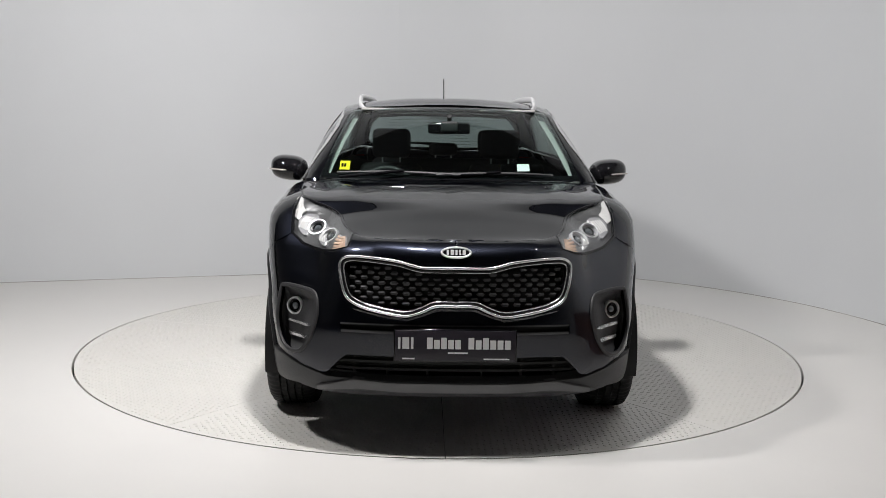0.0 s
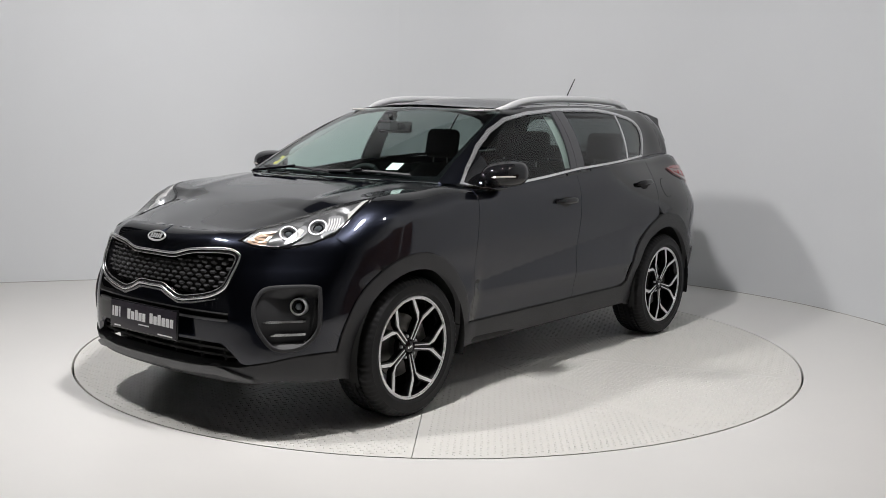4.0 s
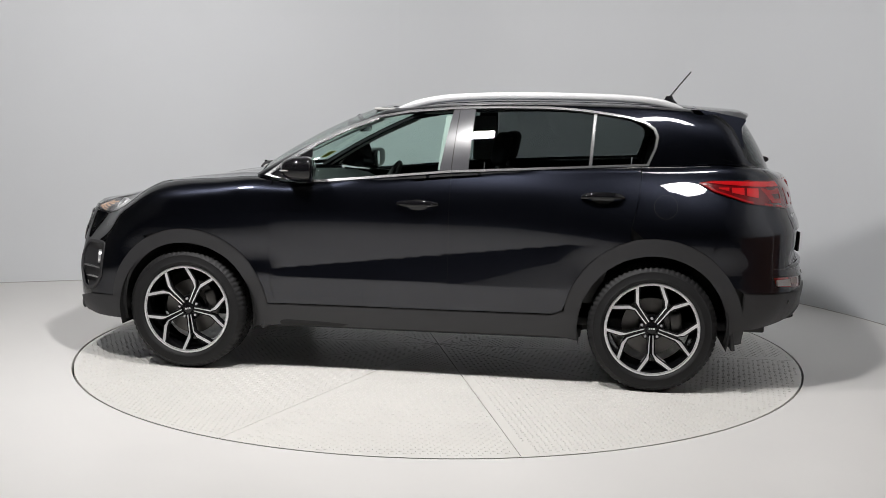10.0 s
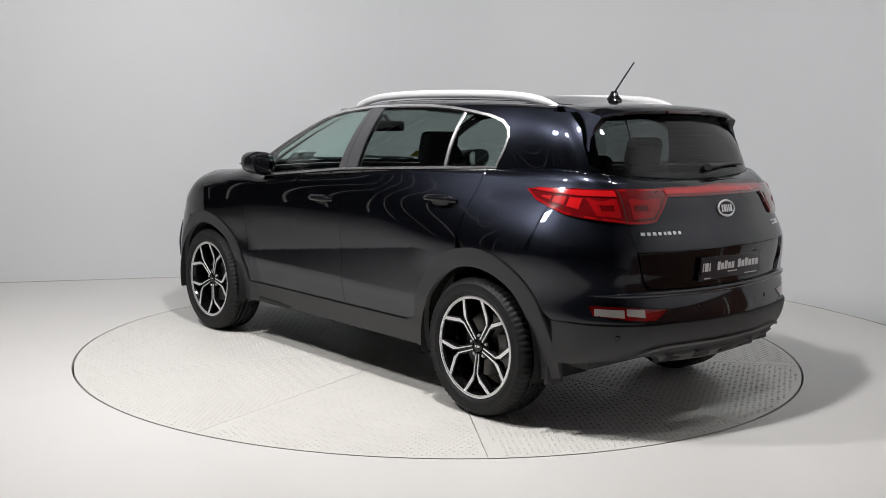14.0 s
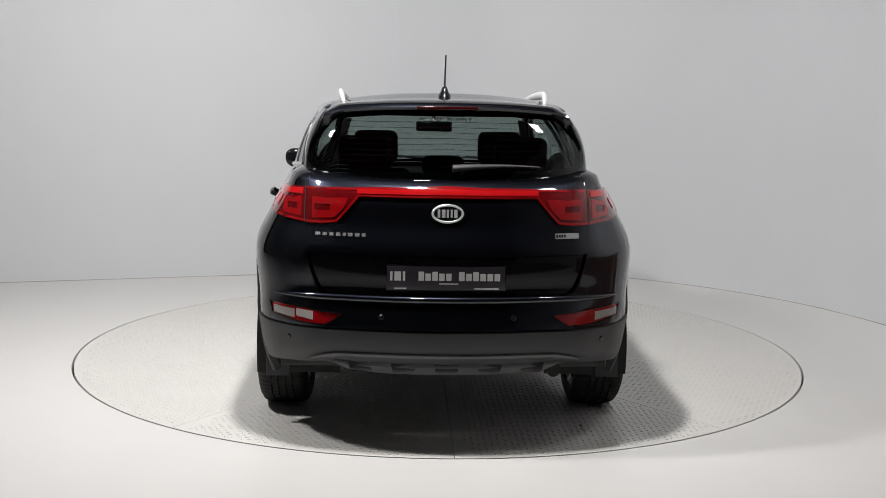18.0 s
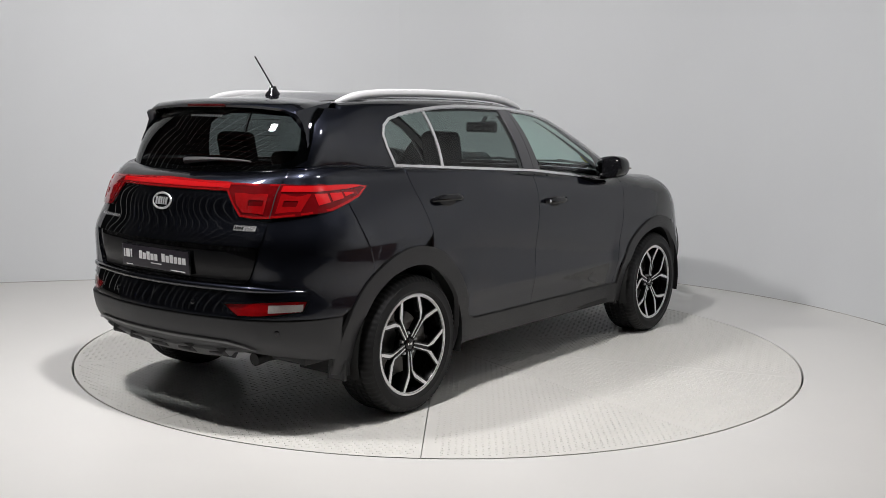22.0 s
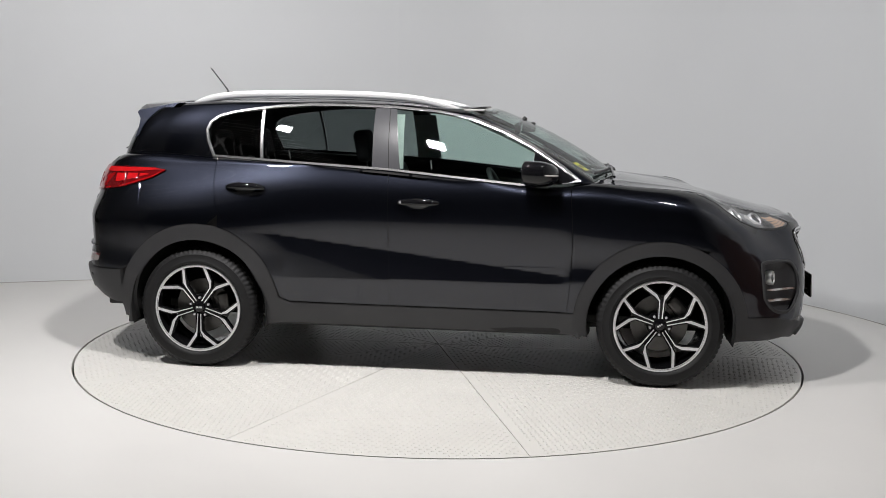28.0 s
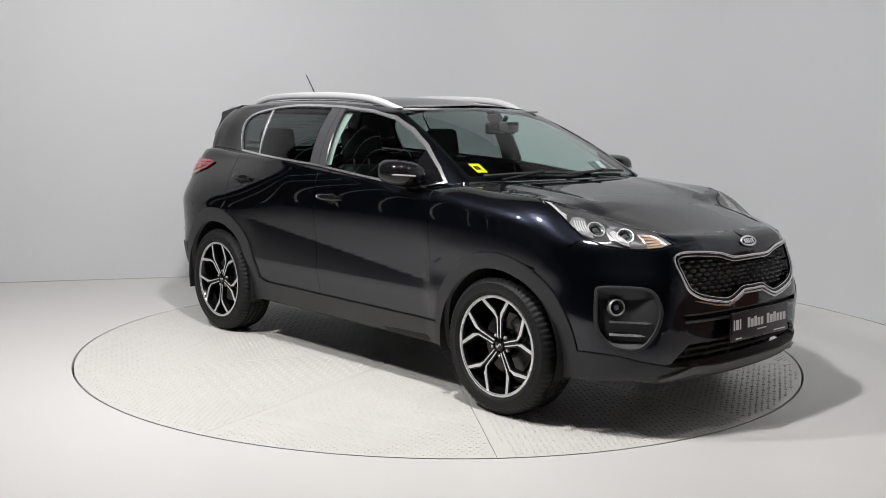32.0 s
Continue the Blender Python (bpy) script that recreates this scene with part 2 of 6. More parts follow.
def door_dy(x, z):
    """The doors' section: a flat foot, a hollow under a line that climbs towards the tail, and the swell above it."""
    low, high, top, lean = np.clip(0.616 + (0.75 - x) * 0.115, 0.60, 0.80), 0.82, 0.92, 0.145
    foot = -0.05 + 0.06 * np.clip((0.75 - x) / 1.5, 0, 1)
    k = (top - np.clip(z, high, top)) / (top - high)
    y = side_dy(np.maximum(z, top)) - (top - high) * (0.03 * k + (lean - 0.03) * k * k / 2)
    y = y - lean * (high - np.clip(z, low, high)) - foot * (low - np.clip(z, 0.556, low))
    y = y + np.where(z < 0.556, side_dy(np.minimum(z, 0.556)) - side_dy(0.556), 0.0)
    w = np.clip((0.86 - x) / 0.12, 0, 1) * np.clip((x + 1.15) / 0.4, 0, 1)
    w = w * w * (3 - 2 * w)
    return w * y + (1 - w) * side_dy(z)


def wall(s, v):
    """The body's side wall: s runs from tail to nose along the plan, v is the height, curling inwards at the top."""
    s, v = np.clip(np.asarray(s, float), S_TAIL, S_NOSE), np.asarray(v, float)
    top, ch = belt(s), curl_h(s)
    th = np.clip((v - (top - ch)) / ch, 0, 1.0) * 1.35
    z = np.where(v > top - ch, top - ch + ch * 1.02 * np.sin(th), v)
    inset = curl_r(s) * (1 - np.cos(th)) * 1.2
    x, y = plan_x(s), plan_y(s)
    wf = np.clip((x - 1.25) / 0.95, 0, 1)
    wf = wf * wf * (3 - 2 * wf)
    wr = np.clip((-x - 1.35) / 0.85, 0, 1)
    wr = wr * wr * (3 - 2 * wr)
    e = 1e-3
    sa, sb = np.minimum(s + e, S_NOSE), np.maximum(s - e, S_TAIL)
    tx, ty = plan_x(sa) - plan_x(sb), plan_y(sa) - plan_y(sb)
    tl = np.hypot(tx, ty) + 1e-12
    nx, ny = -ty / tl, tx / tl
    # outward is away from the centre
    sg = np.where(nx * x + ny * y < 0, -1.0, 1.0)
    nx, ny = nx * sg, ny * sg
    side = (1 - wf) * (1 - wr)
    dy = door_dy(x, z) * side + (wf + wr) * 0.35 * side_dy(z)
    # swell over the wheels
    taper = np.clip((z - 0.85) / 0.35, 0, 1)
    wt = np.clip((-x - 0.5) / 1.3, 0, 1)
    taper = -0.115 * taper * taper * (3 - 2 * taper) * wt * wt * (3 - 2 * wt)
    swell = 0.012 * np.exp(-((z - 0.74) / 0.16) ** 2) * (np.exp(-((x - 1.33) / 0.5) ** 2) + np.exp(-((x + 1.33) / 0.5) ** 2))
    # the nose corners fall away with height
    corner = corner_in(z) * np.clip(2 * np.abs(nx * ny), 0, 1) ** 1.9 * np.clip((x - 0.9) / 0.5, 0, 1)
    off = dy + swell + taper - inset - corner
    px = x + nx * off + nose_dx(z) * wf * (1 + 1.2 * np.clip((y - 0.35) / 0.3, 0, 1) * np.clip((z - 0.6) / 0.2, 0, 1)) - (tail_dx(z) + gate_dx(z) * np.clip((0.74 - y) / 0.12, 0, 1)) * wr
    py = np.maximum(y + ny * off, 0) * np.where(y < 1e-6, 0, 1)
    return np.stack([px, py, z], -1)


# greenhouse: base and top rows, from the middle of the windscreen round to the middle of the rear window
def _wtop(s):
    return wall(np.array(s), belt(s))


SIDE_S = [0.55, 0.2, -0.2, -0.7, -1.1, -1.4, -1.75, -2.05, -2.4]
GB = [(1.10, 0, 1.150), (1.06, 0.36, 1.148), (0.970, 0.65, 1.145), (0.900, 0.805, 1.138)] + [tuple(_wtop(s)) for s in SIDE_S] + [tuple(_wtop(S_TAIL))]
GT = [(0.30, 0, 1.560), (0.278, 0.29, 1.556), (0.205, 0.525, 1.545), (0.11, 0.612, 1.538), (-0.08, 0.632, 1.556), (-0.26, 0.640, 1.566), (-0.46, 0.640, 1.573), (-0.80, 0.632, 1.575),
      (-1.10, 0.615, 1.570), (-1.32, 0.595, 1.563), (-1.52, 0.565, 1.552), (-1.67, 0.505, 1.548), (-1.78, 0.34, 1.550), (-1.82, 0, 1.552)]
QN = len(GB) - 1
_qi = list(range(QN + 1))
gb = [curve(_qi, [p[i] for p in GB], flat=i != 1) for i in range(3)]
gt = [curve(_qi, [p[i] for p in GT], flat=i != 1) for i in range(3)]
bulge = curve(_qi, [0.035, 0.032, 0.022, 0.018, 0.026, 0.028, 0.029, 0.029, 0.029, 0.030, 0.038, 0.040, 0.020, 0.015])


def house(q, w):
    q, w = np.clip(np.asarray(q, float), 0, QN), np.asarray(w, float)
    b = np.stack([f(q) for f in gb], -1)
    t = np.stack([f(q) for f in gt], -1)
    e = 1e-2
    tb = np.stack([f(np.minimum(q + e, QN)) - f(np.maximum(q - e, 0)) for f in gb], -1)
    n = np.cross(t - b, tb)
    n /= np.linalg.norm(n, axis=-1, keepdims=True) + 1e-9
    sg = np.where(n[..., 2] < 0, -1.0, 1.0)
    k = (4 * w * (1 - w) * bulge(q) * sg)[..., None]
    p = b + (t - b) * w[..., None] + n * k
    # rounding over into the roof
    c = np.clip((w - 0.90) / 0.10, 0, 1) ** 2
    inw = np.stack([0 * q, -np.ones_like(q) * np.minimum(1, gt[1](q) / 0.3), 0 * q], -1)
    return p + inw * (c * 0.03)[..., None] + np.stack([0 * q, 0 * q, -c * 0.006], -1)


hood_mid = curve([0.95, 1.10, 1.25, 1.45, 1.68, 1.86, 1.96, 2.03, 2.09], [1.155, 1.146, 1.125, 1.092, 1.048, 1.000, 0.975, 0.958, 0.945])
_hs = np.linspace(0.80, S_NOSE, 160)
_he = wall(_hs, belt(_hs))
_o = np.argsort(_he[:, 0])
HE_X, HE_Y, HE_Z = _he[_o, 0], _he[_o, 1], _he[_o, 2]


def hood_top(x, y):
    x, y = np.asarray(x, float), np.asarray(y, float)
    ye, ze, zc = np.interp(x, HE_X, HE_Y), np.interp(x, HE_X, HE_Z), hood_mid(x)
    r = np.clip(np.abs(y) / np.maximum(ye, 1e-3), 0, 1)
    z = zc + (ze - zc) * r ** 2.2
    crease = 0.006 * np.exp(-((np.abs(y) - (0.60 - 0.20 * (x - 1.0))) / 0.06) ** 2) * np.clip((2.0 - x) / 0.5, 0, 1) * np.clip((x - 0.9) / 0.2, 0, 1)
    return np.stack([x, y, z + crease], -1)


_rq = np.linspace(0, QN, 200)
_rt = house(_rq, np.ones_like(_rq))
_o = np.argsort(_rt[:, 0])
RT_X, RT_Y, RT_Z = _rt[_o, 0], _rt[_o, 1], _rt[_o, 2]


def roof_top(x, y):
    x, y = np.asarray(x, float), np.asarray(y, float)
    ye, ze = np.interp(x, RT_X, RT_Y), np.interp(x, RT_X, RT_Z)
    r = np.clip(np.abs(y) / np.maximum(ye, 1e-3), 0, 1)
    crown = 0.048 * np.clip((x + 1.82) / 0.5, 0, 1) ** 0.7 * np.clip((0.32 - x) / 0.5, 0, 1) ** 0.7
    return np.stack([x, y, ze + crown * (1 - r ** 2.4)], -1)


# ---------------------------------------------------------------- panels cut out of a surface
SEEDS = {}


def solve(surf, axes, target, lo, hi):
    """Surface parameters whose point has the target coordinates on the two axes."""
    key = (surf, lo, hi)
    if key not in SEEDS:
        A, B = np.meshgrid(np.linspace(lo[0], hi[0], 160), np.linspace(lo[1], hi[1], 90), indexing="ij")
        SEEDS[key] = A, B, surf(A, B)
    A, B, P = SEEDS[key]
    d = (P[..., axes[0]] - target[0]) ** 2 + (P[..., axes[1]] - target[1]) ** 2
    i = np.unravel_index(d.argmin(), d.shape)
    u = np.array([A[i], B[i]])
    for _ in range(3):
        e = 1e-4
        p, pa, pb = surf(np.array([u[0], u[0] + e, u[0]]), np.array([u[1], u[1], u[1] + e]))[:, list(axes)]
        J = np.stack([(pa - p) / e, (pb - p) / e], -1)
        try:
            du = np.linalg.lstsq(J, np.array(target) - p, rcond=1e-3)[0]
        except np.linalg.LinAlgError:
            break
        u = np.clip(u + np.clip(du, -0.05, 0.05), lo, hi)
    return float(u[0]), float(u[1])


def on_side(pts):
    return [solve(wall, (0, 2), p, (-2.15, 0.2), (2.1, 1.27)) for p in pts]


def on_front(pts):
    """(|y|, z) pairs on the nose."""
    return [solve(wall, (1, 2), p, (1.75, 0.16), (S_NOSE, 0.99)) for p in pts]


def on_rear(pts):
    return [solve(wall, (1, 2), p, (S_TAIL, 0.2), (-1.8, 1.27)) for p in pts]


def dense(pts, step=0.05, closed=True):
    """Puts more points on the edges of an outline."""
    out = []
    for a, b in zip(pts, pts[1:] + pts[:1] if closed else pts[1:]):
        n = max(1, math.ceil(math.hypot(a[0] - b[0], a[1] - b[1]) / step))
        out += [(a[0] + (b[0] - a[0]) * i / n, a[1] + (b[1] - a[1]) * i / n) for i in range(n)]
    return out if closed else out + [pts[-1]]


def on_glass(pts):
    pts = dense(pts)
    return [solve(house, (0, 2), p, (2.6, 0.0), (11.0, 1.0)) for p in pts]


def on_screen(pts):
    return [solve(house, (1, 2), p, (0.0, 0.0), (3.2, 1.0)) for p in pts]


def on_back(pts):
    return [solve(house, (1, 2), p, (10.0, 0.0), (QN, 1.0)) for p in pts]


def round_poly(pts, n=6, keep=()):
    """Catmull-Rom through a closed list; the points whose numbers are in keep stay sharp."""
    out = []
    k = len(pts)
    P = [np.array(p, float) for p in pts]
    for i in range(k):
        p0, p1, p2, p3 = P[i - 1], P[i], P[(i + 1) % k], P[(i + 2) % k]
        m1 = (p2 - p0) / 2 if i not in keep else (p2 - p1)
        m2 = (p3 - p1) / 2 if (i + 1) % k not in keep else (p2 - p1)
        for j in range(n):
            t = j / n
            out.append(tuple((2 * t ** 3 - 3 * t ** 2 + 1) * p1 + (t ** 3 - 2 * t ** 2 + t) * m1 + (-2 * t ** 3 + 3 * t ** 2) * p2 + (t ** 3 - t ** 2) * m2))
    return out


def area(poly):
    p = np.array(poly)
    q = np.roll(p, -1, 0)
    return 0.5 * (p[:, 0] * q[:, 1] - q[:, 0] * p[:, 1]).sum()


def inset(poly, d):
    """Shrinks a polygon by d (grows it when d is negative)."""
    p = np.array(poly, float)
    if area(poly) < 0:
        p = p[::-1]
    keep = [0]
    for i in range(1, len(p)):
        if np.hypot(*(p[i] - p[keep[-1]])) > 1e-5:
            keep.append(i)
    p = p[keep]
    a = p - np.roll(p, 1, 0)
    b = np.roll(p, -1, 0) - p
    a /= np.linalg.norm(a, axis=1, keepdims=True) + 1e-12
    b /= np.linalg.norm(b, axis=1, keepdims=True) + 1e-12
    na, nb = np.stack([-a[:, 1], a[:, 0]], 1), np.stack([-b[:, 1], b[:, 0]], 1)
    n = na + nb
    l = (n * na).sum(1, keepdims=True)
    n = n / np.maximum(l, 0.35)
    return [tuple(v) for v in p + n * d]


class Holed(list):
    """An outline with holes in it."""
    holes = ()


def with_holes(outer, holes):
    out = Holed(outer)
    out.holes = [list(h) for h in holes]
    return out


def triangles(outer, holes, cell):
    """Points and triangles of an outline with holes, with a grid of points inside."""
    loops = [[tuple(map(float, p)) for p in lp] for lp in [outer] + list(holes)]
    lo, hi = np.min(loops[0], 0), np.max(loops[0], 0)
    nx, ny = max(1, math.ceil((hi[0] - lo[0]) / cell[0])), max(1, math.ceil((hi[1] - lo[1]) / cell[1]))
    G = np.stack(np.meshgrid(np.linspace(lo[0], hi[0], nx + 1), np.linspace(lo[1], hi[1], ny + 1), indexing="ij"), -1).reshape(-1, 2)
    ok = inside(G, loops[0])
    for h in loops[1:]:
        ok &= ~inside(G, h)
    G = G[ok]
    sc = np.array(cell)
    far = np.full(len(G), 9.0)
    for lp in loops:
        for a, b in zip(lp, lp[1:] + lp[:1]):
            a, d = np.array(a) / sc, (np.array(b) - np.array(a)) / sc
            t = np.clip(((G / sc - a) @ d) / (d @ d + 1e-12), 0, 1)
            far = np.minimum(far, np.linalg.norm(G / sc - a - t[:, None] * d, axis=1))
    G = G[far > 0.35]
    pts, edges = [], []
    for lp in loops:
        k, n = len(pts), len(lp)
        pts += lp
        edges += [(k + i, k + (i + 1) % n) for i in range(n)]
    pts += [tuple(g) for g in G]
    r = geometry.delaunay_2d_cdt([Vector(p) for p in pts], edges, [], 0, 1e-6)
    V = np.array([(v.x, v.y) for v in r[0]])
    F = np.array([list(f) for f in r[2]])
    mid = V[F].mean(1)
    ok = inside(mid, loops[0])
    for h in loops[1:]:
        ok &= ~inside(mid, h)
    F = F[ok]
    used = np.unique(F)
    back = np.full(len(V), -1)
    back[used] = np.arange(len(used))
    return [tuple(v) for v in V[used]], back[F].tolist()


def inside(P, poly):
    x, y = P[..., 0], P[..., 1]
    c = np.zeros(x.shape, bool)
    for (x0, y0), (x1, y1) in zip(poly, poly[1:] + poly[:1]):
        if y0 != y1:
            c ^= ((y0 > y) != (y1 > y)) & (x < (x1 - x0) * (y - y0) / (y1 - y0) + x0)
    return c


def clip_cell(poly, x0, x1, y0, y1):
    for ax, lim, sg in ((0, x0, 1), (0, x1, -1), (1, y0, 1), (1, y1, -1)):
        out = []
        for i in range(len(poly)):
            a, b = poly[i - 1], poly[i]
            da, db = (a[ax] - lim) * sg, (b[ax] - lim) * sg
            if (da >= 0) != (db >= 0):
                t = da / (da - db)
                c = [a[0] + t * (b[0] - a[0]), a[1] + t * (b[1] - a[1])]
                c[ax] = lim
                out.append(tuple(c))
            if db >= 0:
                out.append(b)
        poly = out
        if len(poly) < 3:
            return []
    return poly


def normals_of(surf, U, V, eu, ev):
    p = surf(U, V)
    n = np.cross(surf(U + eu, V) - surf(U - eu, V), surf(U, V + ev) - surf(U, V - ev))
    l = np.linalg.norm(n, axis=-1, keepdims=True)
    n = n / np.maximum(l, 1e-12)
    ref = np.stack([p[..., 0] * 0.35, p[..., 1], (p[..., 2] - 0.55) * 1.0], -1)
    sg = np.where((n * ref).sum(-1, keepdims=True) < 0, -1.0, 1.0)
    return p, n * sg


def cut(surf, poly, cell=(0.03, 0.03), offset=0.0, skirt=0.014, eps=(1e-3, 1e-3), both=False):
    """Points, faces and normals of the piece of the surface inside the polygon, with edges turned inwards; both: with its mirror image."""
    holes = poly.holes if isinstance(poly, Holed) else ()
    poly = [tuple(map(float, p)) for p in poly]
    lo, hi = np.min(poly, 0), np.max(poly, 0)
    nx, ny = max(1, math.ceil((hi[0] - lo[0]) / cell[0])), max(1, math.ceil((hi[1] - lo[1]) / cell[1]))
    gx, gy = np.linspace(lo[0], hi[0], nx + 1), np.linspace(lo[1], hi[1], ny + 1)
    touched = np.zeros((nx, ny), bool)
    for a, b in zip(poly, poly[1:] + poly[:1]):
        k = 2 + int(max(abs(a[0] - b[0]) / (gx[1] - gx[0]), abs(a[1] - b[1]) / (gy[1] - gy[0])) * 4)
        for t in np.linspace(0, 1, k):
            i = min(nx - 1, max(0, int((a[0] + (b[0] - a[0]) * t - lo[0]) / (gx[1] - gx[0]) + 0)))
            j = min(ny - 1, max(0, int((a[1] + (b[1] - a[1]) * t - lo[1]) / (gy[1] - gy[0]) + 0)))
            touched[max(0, i - 1):i + 2, max(0, j - 1):j + 2] = True
    C = np.stack(np.meshgrid((gx[1:] + gx[:-1]) / 2, (gy[1:] + gy[:-1]) / 2, indexing="ij"), -1)
    inn = inside(C, poly)
    index, uv, faces = {}, [], []
    if holes:
        nx = 0
        uv, faces = triangles(poly, holes, cell)

    def vert(p):
        k = (round(p[0], 6), round(p[1], 6))
        if k not in index:
            index[k] = len(uv)
            uv.append(k)
        return index[k]

    for i in range(nx):
        for j in range(ny):
            if touched[i, j]:
                c = clip_cell(poly, gx[i], gx[i + 1], gy[j], gy[j + 1])
            elif inn[i, j]:
                c = [(gx[i], gy[j]), (gx[i + 1], gy[j]), (gx[i + 1], gy[j + 1]), (gx[i], gy[j + 1])]
            else:
                continue
            f = []
            for p in c:
                k = vert(p)
                if not f or f[-1] != k:
                    f.append(k)
            if len(f) > 1 and f[0] == f[-1]:
                f.pop()
            if len(set(f)) >= 3 and len(set(f)) == len(f):
                faces.append(f)
    UV = np.array(uv)
    P, N = normals_of(surf, UV[:, 0], UV[:, 1], *eps)
    if both:
        on_mid = np.abs(P[:, 1]) < 4e-3
        N[on_mid, 1] = 0.0
        P[on_mid, 1] = 0.0
        N[on_mid] /= np.linalg.norm(N[on_mid], axis=1, keepdims=True)
    P = P + N * offset
    # face direction
    good = []
    for f in faces:
        fn = np.zeros(3)
        for a, b in zip(f, f[1:] + f[:1]):
            fn += np.cross(P[a], P[b])
        good.append(f if fn @ N[f[0]] > 0 else f[::-1])
    faces = good
    if skirt:
        edges = {}
        for f in faces:
            for a, b in zip(f, f[1:] + f[:1]):
                edges[(a, b)] = 1
        rim = [e for e in edges if (e[1], e[0]) not in edges and not (both and abs(P[e[0], 1]) + abs(P[e[1], 1]) < 1e-3)]
        new_i = {}
        EP, EN = [], []
        for e in rim:
            for k in e:
                if k not in new_i:
                    new_i[k] = (len(P) + len(EP), len(P) + len(EP) + 1)
                    EP += [P[k] - N[k] * 0.0008, P[k] - N[k] * skirt]
                    EN += [N[k], N[k]]
        if EP:
            P, N = np.concatenate([P, np.array(EP)]), np.concatenate([N, np.array(EN)])
        for a, b in rim:
            faces.append([a, new_i[a][0], new_i[b][0], b])
            faces.append([new_i[a][0], new_i[a][1], new_i[b][1], new_i[b][0]])
    if both:
        k = len(P)
        P2, N2 = P * (1, -1, 1), N * (1, -1, 1)
        faces = faces + [[i + k for i in f[::-1]] for f in faces]
        P, N = np.concatenate([P, P2]), np.concatenate([N, N2])
    return P, faces, N


def panel(name, mat, parent, surf, poly, label="", side=1, **kw):
    P, F, N = cut(surf, poly, **kw)
    if side < 0:
        P, N, F = P * (1, -1, 1), N * (1, -1, 1), [f[::-1] for f in F]
    me = bpy.data.meshes.new(name)
    me.from_pydata([tuple(p) for p in P], [], F)
    me.polygons.foreach_set("use_smooth", [True] * len(me.polygons))
    me.update()
    me.normals_split_custom_set_from_vertices([tuple(n) for n in N])
    return link(name, me, mat, parent, label)


